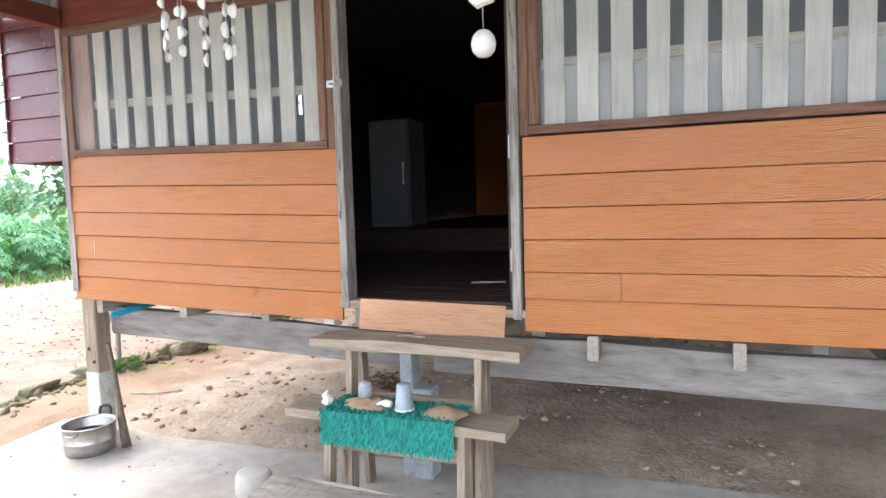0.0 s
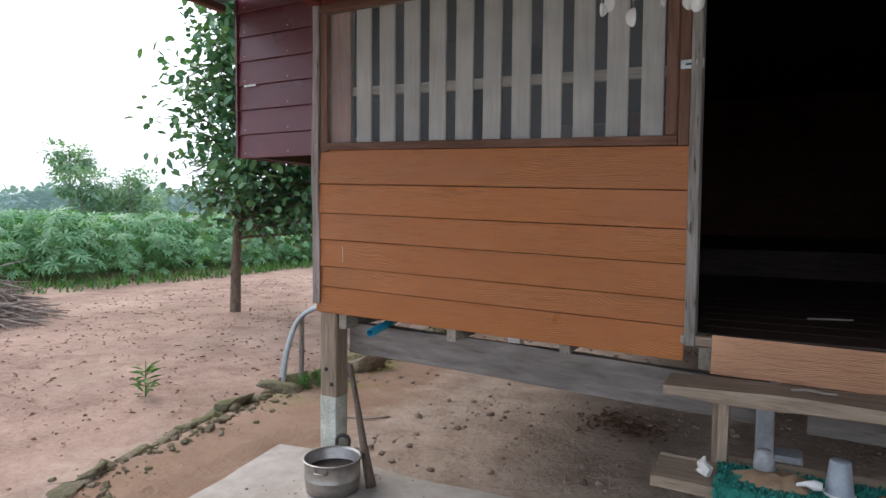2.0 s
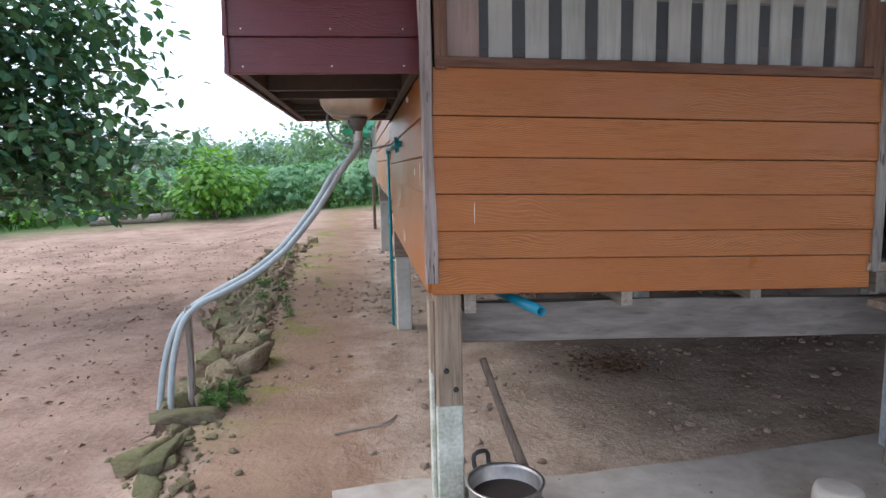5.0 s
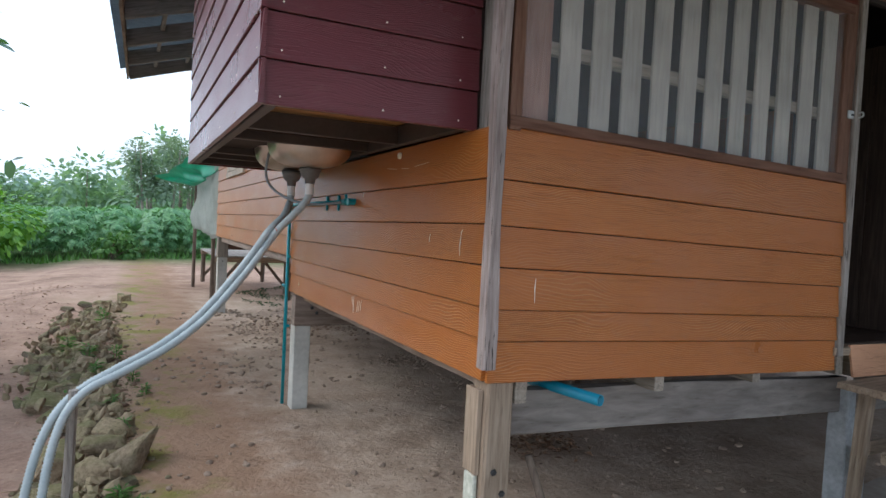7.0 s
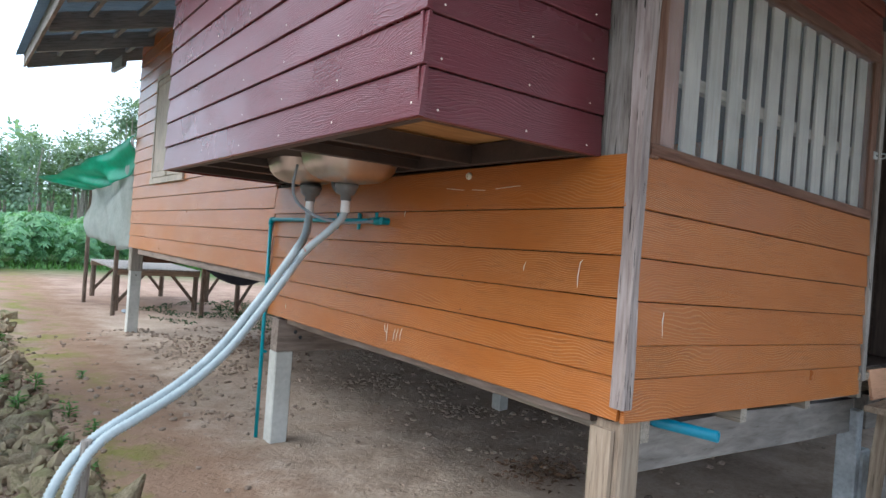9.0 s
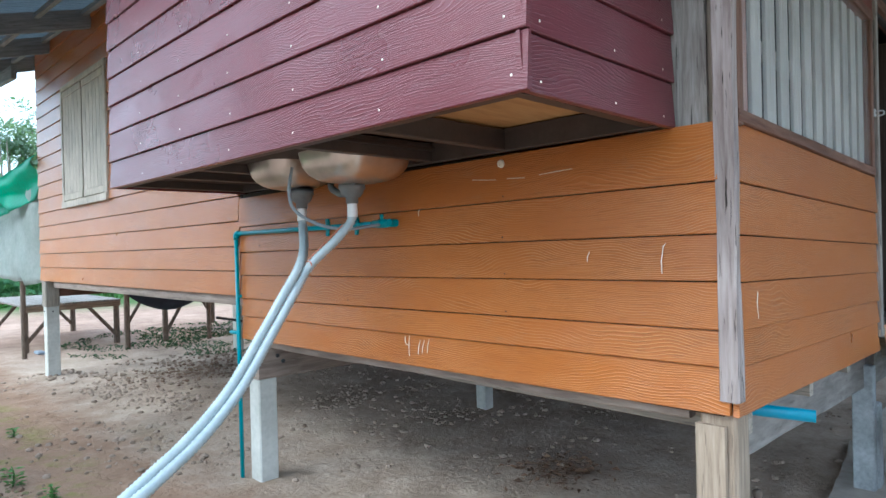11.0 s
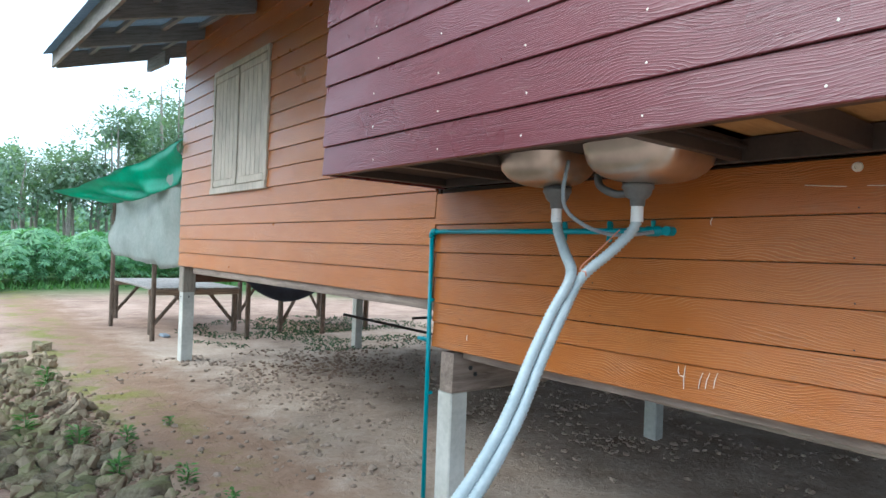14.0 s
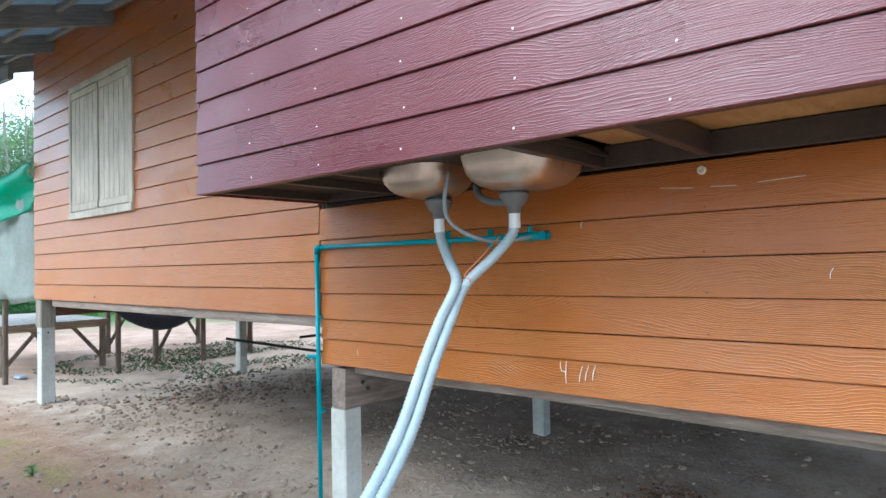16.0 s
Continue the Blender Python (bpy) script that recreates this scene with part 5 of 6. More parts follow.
# low flat kerb of slabs in front, a few large blocks round the hose, then a bank beside the house
y = 1.25
while y < 4.0:
    step = rng.uniform(0.12, 0.30)
    xa, xb = stone_x(y), stone_x(y + step)
    turn = math.degrees(math.atan2(step, xb - xa))
    lay_slab((xa + xb) / 2 + rng.uniform(-0.03, 0.03), y + step / 2, step * 0.56, rng.uniform(0.06, 0.11), rng.uniform(0.05, 0.075), turn)
    for _ in range(3):
        if rng.random() < 0.75:
            lay_rock(xa + rng.uniform(0.07, 0.22), y + rng.uniform(0, step), rng.uniform(0.018, 0.042), 0.35)
    y += step * 0.95
for x, y, length, wide, high, turn in ((-5.16, 4.14, 0.26, 0.12, 0.09, 12), (-5.34, 3.86, 0.19, 0.13, 0.09, 70), (-5.17, 3.62, 0.18, 0.08, 0.08, 80), (-5.33, 4.42, 0.16, 0.10, 0.15, 20), (-4.95, 5.10, 0.23, 0.12, 0.14, 62), (-5.36, 5.42, 0.20, 0.15, 0.17, 30), (-5.14, 4.92, 0.13, 0.11, 0.12, 10), (-5.30, 4.92, 0.15, 0.12, 0.11, 50), (-5.12, 5.36, 0.14, 0.10, 0.13, 0), (-5.20, 5.75, 0.13, 0.11, 0.12, 40), (-5.45, 4.95, 0.12, 0.10, 0.10, 70)):
    lay_slab(x, y, length, wide, high, turn, 0.035)
for x, y, size in ((-5.02, 4.66, 0.08), (-5.22, 4.66, 0.09), (-5.06, 5.62, 0.09), (-4.98, 4.80, 0.07), (-5.4, 5.15, 0.09), (-5.26, 5.20, 0.10), (-5.02, 5.45, 0.07), (-5.52, 6.9, 0.20), (-5.62, 7.5, 0.17)):
    lay_rock(x, y, size, 0.35)
def bank_x(y):
    return stone_x(y) - 0.06 - 0.18 * ease(5.8, 7.5, y)


count = 0
while count < 185:
    y = rng.uniform(5.6, 9.5) if count < 140 else rng.uniform(9.5, 12.8)
    w = 0.14 + 0.17 * ease(6.0, 7.5, y)
    x = bank_x(y) + rng.normal(0, 1) * w * 0.7
    if abs(x - bank_x(y)) > w * 1.5:
        continue
    lay_rock(x, y, rng.uniform(0.045, 0.125), 0.30)
    count += 1


def stone_bank(n, seed):
    r = np.random.default_rng(seed)
    shapes = [([v.co.copy() for v in m.vertices], [tuple(p.vertices) for p in m.polygons]) for m in ROCKS[:5]]
    verts, faces = [], []
    for _ in range(n):
        y = r.uniform(4.4, 12.0)
        w = 0.13 + 0.16 * ease(6.0, 7.5, y)
        x = bank_x(y) + float(np.clip(r.normal(0, 0.75), -1.6, 1.6)) * w
        s = r.uniform(0.022, 0.06)
        m = Euler((r.uniform(0, 6), r.uniform(0, 6), r.uniform(0, 6))).to_matrix() @ Matrix.Diagonal((s * 1.2, s, s * 0.9))
        sv, sf = shapes[int(r.integers(0, 5))]
        k = len(verts)
        c = Vector((x, y, on(x, y) + s * 0.5 + r.uniform(0, 0.05)))
        verts += [c + m @ v for v in sv]
        faces += [tuple(i + k for i in f) for f in sf]
    me = bpy.data.meshes.new("bank_rubble")
    me.from_pydata([tuple(v) for v in verts], [], faces)
    me.materials.append(ROCK)
    tagged(new("bank_rubble", me), "small rubble packed between the edging stones", "rubble", kind="stuff")


stone_bank(560, 21)


def scatter(name, n, place, size, mat_, label, category, seed):
    """Many small lumps joined into one mesh."""
    r = np.random.default_rng(seed)
    ico = bmesh.new()
    bmesh.ops.create_icosphere(ico, subdivisions=1, radius=1.0)
    base = [v.co.copy() for v in ico.verts]
    tri = [tuple(v.index for v in f.verts) for f in ico.faces]
    ico.free()
    verts, faces = [], []
    while n:
        x, y = place(r)
        s = size[0] + (size[1] - size[0]) * r.random() ** 4
        m = Euler((r.uniform(0, 6), r.uniform(0, 6), r.uniform(0, 6))).to_matrix()
        k = len(verts)
        z0 = on(x, y) + s * 0.22
        for v in base:
            w = m @ (v * s * r.uniform(0.72, 1.15))
            verts.append((x + w.x, y + w.y, z0 + w.z * 0.65))
        faces += [(k + a, k + b, k + c) for a, b, c in tri]
        n -= 1
    me = bpy.data.meshes.new(name)
    me.from_pydata(verts, [], faces)
    me.materials.append(mat_)
    return tagged(new(name, me), label, category, kind="stuff")


CLOD = leafy("soil_clods", (0.23, 0.17, 0.125), (0.36, 0.275, 0.21), 0.95, 0)
DUG_SOIL = leafy("moist_dug_soil", (0.14, 0.085, 0.058), (0.26, 0.175, 0.12), 0.95, 0)
YARD_CLOD = leafy("yard_clods", (0.28, 0.17, 0.115), (0.54, 0.36, 0.26), 0.95, 0)
LITTER = leafy("leaf_litter", (0.09, 0.05, 0.03), (0.24, 0.14, 0.08), 0.95, 0)


def under_house(r):
    while True:
        x, y = r.uniform(-5.0, 0.5), r.uniform(3.3, 11.5)
        keep = 0.12 + 0.88 * (noise.noise(Vector((x * 1.3, y * 1.3, 4))) > 0.10)
        if x < -3.9:
            keep *= 0.3
        if y < 6:
            keep *= 0.30
        if 6.3 < y < 10 and x > -4.2:
            keep *= 2
        if r.random() < keep:
            return x, y


scatter("soil_clods", 6000, under_house, (0.005, 0.034), CLOD, "crumbled clods of soil and gravel under the house", "soil", 1)
scatter("dug_soil", 1500, lambda r: (-2.2 + r.normal(0, 0.55), 10.1 + r.normal(0, 0.5)), (0.006, 0.03), DUG_SOIL, "moist dark soil freshly dug up under the house", "soil", 12)
scatter("bank_soil", 2600, lambda r: ((lambda y: (stone_x(y) - 0.04 + r.normal(0, 0.12), y))(r.uniform(4.3, 10.0))), (0.008, 0.034), DUG_SOIL, "dark moist soil packed between the edging stones", "soil", 13)
scatter("yard_clods", 5000, lambda r: (r.uniform(-14, -5.4), r.uniform(1.5, 18)), (0.003, 0.017), YARD_CLOD, "small clods on the bare yard", "soil", 2)
scatter("edge_gravel", 2600, lambda r: ((lambda y: (stone_x(y) + r.normal(0, 0.17), y))(r.uniform(1.3, 11.0))), (0.007, 0.03), ROCK, "small stones strewn along the stone row", "gravel", 3)
scatter("apron_grit", 500, lambda r: (r.uniform(-4, -0.5), r.uniform(1.2, 3.1)), (0.004, 0.012), CLOD, "grit on the concrete", "grit", 4).location.z = 0.03


def leaf_litter(n, place, seed, label):
    r = np.random.default_rng(seed)
    verts, faces = [], []
    for _ in range(n):
        x, y = place(r)
        a, s = r.uniform(0, 6.28), r.uniform(0.012, 0.040)
        z0 = max(on(x, y), 0.012 if (x > -4.2 and y < 3.1) else -9) + 0.006
        c, d = math.cos(a) * s, math.sin(a) * s
        k = len(verts)
        verts += [(x - c, y - d, z0), (x - d * 0.4, y + c * 0.4, z0 + r.uniform(0, 0.02)), (x + c, y + d, z0 + r.uniform(0, 0.015)), (x + d * 0.4, y - c * 0.4, z0 + r.uniform(0, 0.02))]
        faces += [(k, k + 1, k + 2), (k, k + 2, k + 3)]
    me = bpy.data.meshes.new("leaf_litter")
    me.from_pydata(verts, [], faces)
    me.materials.append(LITTER)
    tagged(new("leaf_litter", me), label, "leaves", kind="stuff")


leaf_litter(2600, lambda r: (r.uniform(-13, -5.8), r.uniform(2, 15)), 5, "dry brown leaves scattered on the yard")
leaf_litter(240, lambda r: (-2.42 + r.normal(0, 0.17), 4.62 + r.normal(0, 0.14)), 6, "small heap of dry leaves under the house")


def blade_plant(name, x, y, h, n, mat_, label, category, seed, wide=0.03, kind=""):
    """A small weed: curved leaves from thin stems."""
    r = np.random.default_rng(seed)
    verts, faces = [], []
    for i in range(n):
        a = r.uniform(0, 6.28)
        base = Vector((x, y, on(x, y))) + Vector((math.cos(a), math.sin(a), 0)) * r.uniform(0, 0.03) + Vector((0, 0, h * r.uniform(0, 0.8)))
        d = Vector((math.cos(a), math.sin(a), r.uniform(0.1, 0.9))).normalized()
        s = Vector((-math.sin(a), math.cos(a), 0))
        L = h * r.uniform(0.25, 0.5)
        w = wide * r.uniform(0.6, 1.3)
        k = len(verts)
        verts += [base, base + d * L * 0.5 + s * w, base + d * L * 0.5 - s * w, base + d * L - Vector((0, 0, L * 0.2))]
        faces += [(k, k + 1, k + 3), (k, k + 3, k + 2)]
    me = bpy.data.meshes.new("leaves")
    me.from_pydata(verts, [], faces)
    me.materials.append(mat_)
    t = empty(name, label, category, kind=kind)
    ob = new("leaves", me)
    ob.parent = t
    part("stem", tube([(x, y, on(x, y) - 0.02), (x + 0.01, y, on(x, y) + h * 0.5), (x, y + 0.01, on(x, y) + h * 0.9)], [0.006, 0.005, 0.003], 6), WEED, t)
    return t


blade_plant("weed", -6.45, 3.80, 0.36, 34, WEED, "lone green weed growing in the yard", "weed", 1, 0.020)
for i, (x, y, h) in enumerate(((-5.02, 4.25, 0.13), (-5.0, 4.45, 0.15), (-5.12, 4.38, 0.12), (-4.92, 4.38, 0.10), (-5.08, 6.3, 0.12), (-4.95, 7.1, 0.14), (-5.25, 7.5, 0.16), (-5.35, 8.3, 0.2), (-5.1, 8.0, 0.16), (-5.45, 7.0, 0.14), (-5.6, 9.1, 0.25), (-4.7, 8.4, 0.08), (-5.0, 5.7, 0.12), (-4.85, 6.6, 0.10), (-5.3, 10.4, 0.25))):
    blade_plant("weed", x, y, h, 120 if i < 4 else 46, WEED, "small green weed among the edging stones", "weed", 20 + i, 0.005 if i < 4 else 0.012)

stake = part("stake", tube([(-5.235, 4.47, -0.16), (-5.22, 4.47, 0.30), (-5.21, 4.465, 0.625)], [0.026, 0.024, 0.022], 7), GREY_WOOD_UP)
tagged(stake, "short weathered stake holding up the drain hose", "stake")
twig2 = part("dry_twig", tube(smooth_path([(-4.30, 3.75, on(-4.3, 3.75) + 0.012), (-4.15, 3.80, 0.02), (-4.02, 3.83, 0.03), (-3.95, 3.95, 0.02)]), 0.007, 6), PALE_BARK)
tagged(twig2, "dry forked twig lying on the soil", "twig")


# ---- behind the house ----
def platform(x0, x1, y0, y1, top, label, posts=()):
    """A slatted bed-like bench on legs with slanting braces."""
    p = empty("bench_platform", label, "bench")
    n = int((x1 - x0) / 0.13)
    for i in range(n):
        part("slat", block(x0 + (x1 - x0) * i / n + 0.006, x0 + (x1 - x0) * (i + 1) / n - 0.006, y0, y1, top - 0.03, top), GREY_WOOD_UP, p)
    for y in (y0 + 0.08, y1 - 0.08):
        part("rail", block(x0, x1, y - 0.03, y + 0.03, top - 0.12, top - 0.032), GREY_WOOD, p)
    for x in (x0 + 0.06, x1 - 0.06):
        for y in (y0 + 0.08, y1 - 0.08):
            part("leg", tube([(x, y, on(x, y) - 0.03), (x, y, top - 0.12)], [0.05, 0.045], 8), BARK, p)
            sx = 1 if x < (x0 + x1) / 2 else -1
            part("brace", tube([(x, y, on(x, y) + 0.12), (x + sx * 0.42, y, top - 0.1)], 0.03, 7), BARK, p)
    return p


platform(-3.62, -2.2, 13.45, 16.1, 0.74, "weathered slatted wooden platform bench in the yard")
platform(-1.7, 0.1, 13.0, 15.0, 0.95, "slatted wooden platform seen beneath the house")
for x, y in ((-3.85, 14.9), (-3.70, 12.9)):
    q = part("awning_pole", tube([(x, y, on(x, y) - 0.05), (x, y, 2.2)], 0.035, 8), BARK)
    tagged(q, "rough pole holding up the green awning", "pole", "awning poles")


def cloth(name, rows, mat_, label, category, amp=0.05, nu=26, nv=14, seed=0):
    """A hanging sheet: rows of corner points (top edge, bottom edge), with folds."""
    (a, b), (c, d) = rows
    a, b, c, d = (Vector(v) for v in (a, b, c, d))
    bm = bmesh.new()
    grid = []
    for j in range(nv + 1):
        v = j / nv
        line = []
        for i in range(nu + 1):
            u = i / nu
            p = (a * (1 - u) + b * u) * (1 - v) + (c * (1 - u) + d * u) * v
            f = noise.noise(Vector((u * 7 + v * 2, v * 1.5, seed))) * amp + noise.noise(Vector((u * 3, v * 2, seed + 4))) * amp
            p = p + Vector((f, f * 0.3, -0.10 * math.sin(math.pi * u) * (1 - 0.3 * v) + 0.4 * f * v))
            line.append(bm.verts.new(p))
        grid.append(line)
    for j in range(nv):
        for i in range(nu):
            bm.faces.new((grid[j][i], grid[j][i + 1], grid[j + 1][i + 1], grid[j + 1][i]))
    bmesh.ops.solidify(bm, geom=bm.faces[:], thickness=0.004)
    return tagged(part(name, bm, mat_, None, "", True), label, category)


cloth("green_awning", (((-3.81, 11.30, 2.76), (-4.62, 16.1, 2.27)), ((-3.83, 11.32, 2.20), (-3.98, 15.2, 2.05))), TARP_GREEN, "green tarpaulin sheet slung between house and poles", "awning", 0.12, seed=2)
cloth("grey_curtain", (((-3.76, 11.33, 2.50), (-3.84, 14.9, 2.20)), ((-3.74, 11.4, 1.14), (-3.90, 14.9, 1.26))), TARP_GREY, "faded grey cloth hanging below the awning", "curtain", 0.10, seed=5)
hammock = part("dark_hammock", tube(smooth_path([(-2.4, 12.6, 1.02), (-2.1, 12.6, 0.80), (-1.75, 12.6, 0.70), (-1.4, 12.6, 0.80), (-1.1, 12.6, 1.02)], 0.1), 0.14, 12), NAVY_CLOTH, None, "", True)
for x in (-2.4, -1.1):
    k = part("hammock_post", tube([(x, 12.6, on(x, 12.6) - 0.05), (x, 12.6, 1.15)], 0.04, 8), BARK)
    tagged(k, "rough post holding the hammock", "post", "hammock posts")
tagged(hammock, "dark cloth hammock slung behind the house", "hammock")
cart = empty("steel_frame", "dark thin steel frame standing under the house", "frame")
for a, c in (((-2.1, 10.2, 0.62), (-0.9, 9.6, 0.34)), ((-0.9, 9.6, 0.34), (-0.2, 9.4, 0.60)), ((-1.3, 9.8, 0.58), (-0.1, 9.3, 0.64)), ((-0.9, 9.6, 0.58), (-0.8, 9.6, 0.02)), ((-0.4, 9.4, 0.60), (-0.3, 9.4, 0.02))):
    part("bar", tube([a, c], 0.018, 7), DARK_FRAME, cart)
sandal = part("sandal", block(-3.50, -3.38, 13.1, 13.34, 0.0, 0.05, 0.02), BLUE_LID)
sandal.location.z = on(-3.4, 13.2) + 0.002
tagged(sandal, "dark blue sandal lying beside the bench", "sandal")


# ---- plants of the yard and the fields ----
def mesh_from(name, verts, faces, mat_):
    me = bpy.data.meshes.new(name)
    me.from_pydata([tuple(v) for v in verts], [], faces)
    me.materials.append(mat_)
    return me


def broad_leaf(verts, faces, p, d, up, L, w):
    """One oval leaf, folded a little along its rib: six triangles."""
    s = d.cross(up)
    if s.length < 1e-3:
        s = d.orthogonal()
    s.normalize()
    n = s.cross(d)
    k = len(verts)
    droop = -up * L * 0.12
    verts += [p, p + d * L * 0.35 + s * w * 0.50 + n * w * 0.10, p + d * L * 0.35 - s * w * 0.50 + n * w * 0.10, p + d * L * 0.72 + s * w * 0.44 + n * w * 0.08 + droop * 0.5, p + d * L * 0.72 - s * w * 0.44 + n * w * 0.08 + droop * 0.5, p + d * L + droop, p + d * L * 0.5]
    faces += [(k, k + 1, k + 6), (k, k + 6, k + 2), (k + 1, k + 3, k + 6), (k + 2, k + 6, k + 4), (k + 3, k + 5, k + 6), (k + 4, k + 6, k + 5)]


def fruit_tree(x, y, seed=4):
    r = np.random.default_rng(seed)
    t = empty("jackfruit_tree", "leafy jackfruit tree with a slim grey trunk in the yard", "tree")
    g = on(x, y)
    trunk_pts = [Vector((x, y, g - 0.1)), Vector((x + 0.02, y, g + 0.5)), Vector((x + 0.03, y + 0.02, g + 1.1)), Vector((x + 0.08, y + 0.02, g + 1.6)), Vector((x + 0.12, y, g + 2.6)), Vector((x + 0.08, y + 0.05, g + 3.8)), Vector((x + 0.12, y, g + 5.2))]
    part("trunk", tube(smooth_path(trunk_pts, 0.12), [0.092 - 0.08 * i / 46 for i in range(len(smooth_path(trunk_pts, 0.12)))], 12), BARK, t, "", True)
    verts, faces = [], []
    tips = []
    dirs = []
    for i in range(64):
        h = 1.35 + 4.2 * (i / 64) ** 0.9
        a = i * 2.399 + r.uniform(-0.4, 0.4)
        reach = (1.32 if h < 3.8 else 1.32 - 0.55 * (h - 3.8)) * r.uniform(0.7, 1.08) * (0.98 + 0.30 * math.cos(a - 0.35))
        dirs.append((h, a, max(0.4, reach), r.uniform(-0.05, 0.5)))
    # the long low branch towards the house
    for k in range(10):
        dirs.append((1.25 + 0.15 * k, 0.42 + r.uniform(-0.28, 0.28), 2.9 - 0.22 * k, 0.02 + 0.10 * k))
    # a second lobe of the crown leaning the same way
    for k in range(19):
        hh = 1.4 + 2.5 * k / 19
        dirs.append((hh, 0.40 + r.uniform(-0.34, 0.34), (3.0 - 0.18 * (hh - 1.5)) * r.uniform(0.72, 1.04), r.uniform(0.2, 0.9)))
    for h, a, reach, rise in dirs:
        p0 = Vector((x + 0.08, y + 0.02, g + h))
        out = Vector((math.cos(a), math.sin(a), 0))
        p1 = p0 + out * reach * 0.5 + Vector((0, 0, rise * 0.5 + 0.10))
        p2 = p0 + out * reach + Vector((0, 0, rise - 0.22))
        part("limb", tube([p0, p1, p2], [0.028, 0.016, 0.006], 6), BARK, t)
        n_leaf = int(80 * reach)
        for _ in range(n_leaf):
            u = r.random() ** 0.6
            c = p0.lerp(p1, u * 2) if u < 0.5 else p1.lerp(p2, u * 2 - 1)
            spread = 0.12 + 0.24 * u
            p = c + Vector(r.normal(0, spread, 3)) * 0.75
            d = (Vector(r.normal(0, 1, 3)) + out * 0.7 + Vector((0, 0, -0.25))).normalized()
            if p.z < g + 1.02:
                continue
            broad_leaf(verts, faces, p, d, Vector((r.normal(0, 0.4), r.normal(0, 0.4), 1)).normalized(), r.uniform(0.12, 0.19), r.uniform(0.075, 0.11))
    part("crown", mesh_from("crown", verts, faces, LEAF), LEAF, t, "dense dark glossy oval leaves")


fruit_tree(-9.5, 7.8)


def palmate(verts, faces, c, face_dir, size, r, fingers=7):
    """A cassava leaf: narrow leaflets spreading from one point."""
    n = face_dir.normalized()
    s = n.orthogonal().normalized()
    o = n.cross(s)
    a0 = r.uniform(0, 6.28)
    for k in range(fingers):
        a = a0 + (k - fingers / 2) * 0.78
        d = s * math.cos(a) + o * math.sin(a)
        e = n.cross(d)
        L = size * (1 - 0.28 * abs(k - (fingers - 1) / 2) / fingers * 2)
        i = len(verts)
        verts += [c, c + d * L * 0.55 + e * L * 0.13 - n * L * 0.03, c + d * L * 0.55 - e * L * 0.13 - n * L * 0.03, c + d * L - n * L * 0.22]
        faces += [(i, i + 2, i + 1), (i + 1, i + 2, i + 3)]


def cassava_template(seed, leaves, size, fingers):
    r = np.random.default_rng(seed)
    verts, faces = [], []
    for _ in range(leaves):
        h = 0.22 + 1.15 * r.random() ** 0.65
        a = r.uniform(0, 6.28)
        rad = (0.20 + 0.42 * r.random()) * (1.15 - 0.35 * h)
        c = Vector((math.cos(a) * rad, math.sin(a) * rad, h))
        palmate(verts, faces, c, Vector((math.cos(a) * 0.8, math.sin(a) * 0.8, r.uniform(0.5, 1.3))), size * r.uniform(0.75, 1.2), r, fingers)
    return np.array([tuple(v) for v in verts]), np.array([f if len(f) == 3 else f for f in faces])


EDGE = [(-24, -6), (-18.5, 5.0), (-15.2, 8.0), (-14.9, 11.5), (-15.0, 16.0), (-14.5, 20.5), (-12.0, 22.6), (-7.0, 23.0), (0, 25.2), (12, 26), (40, 26)]


def field_depth(x, y):
    """Distance into the field from its edge; negative in the yard."""
    best, sign = 1e9, -1
    for (xa, ya), (xb, yb) in zip(EDGE, EDGE[1:]):
        dx, dy = xb - xa, yb - ya
        t = max(0, min(1, ((x - xa) * dx + (y - ya) * dy) / (dx * dx + dy * dy)))
        d = math.hypot(x - xa - dx * t, y - ya - dy * t)
        if d < best:
            best, sign = d, 1 if dx * (y - ya) - dy * (x - xa) > 0 else -1
    return best * sign


def plant_field(name, lo, hi, step, templates, scale, seed, label):
    r = np.random.default_rng(seed)
    vs, fs, base = [], [], 0
    for gx in np.arange(-75, 45, step):
        for gy in np.arange(-5, 95, step):
            x, y = gx + r.uniform(-0.4, 0.4) * step, gy + r.uniform(-0.4, 0.4) * step
            d = field_depth(x, y)
            if not lo <= d < hi:
                continue
            if math.atan2(x + 3, y) > 0.75 or math.atan2(x + 1, y) < -1.45:
                continue
            tv, tf = templates[int(r.integers(0, len(templates)))]
            a, k = r.uniform(0, 6.28), scale * r.uniform(0.78, 1.12) * (0.72 if d < 0.5 else 1.0)
            c, s = math.cos(a) * k, math.sin(a) * k
            v = np.stack([tv[:, 0] * c - tv[:, 1] * s + x, tv[:, 0] * s + tv[:, 1] * c + y, tv[:, 2] * k + on(x, y)], 1)
            vs.append(v)
            fs.append(tf + base)
            base += len(v)
    v, f = np.concatenate(vs), np.concatenate(fs)
    me = bpy.data.meshes.new(name)
    me.vertices.add(len(v))
    me.vertices.foreach_set("co", v.ravel())
    me.loops.add(f.size)
    me.loops.foreach_set("vertex_index", f.ravel())
    me.polygons.add(len(f))
    me.polygons.foreach_set("loop_start", np.arange(0, f.size, 3))
    me.update()
    me.validate()
    me.materials.append(CASSAVA)
    return tagged(new(name, me), label, "crop", kind="stuff")


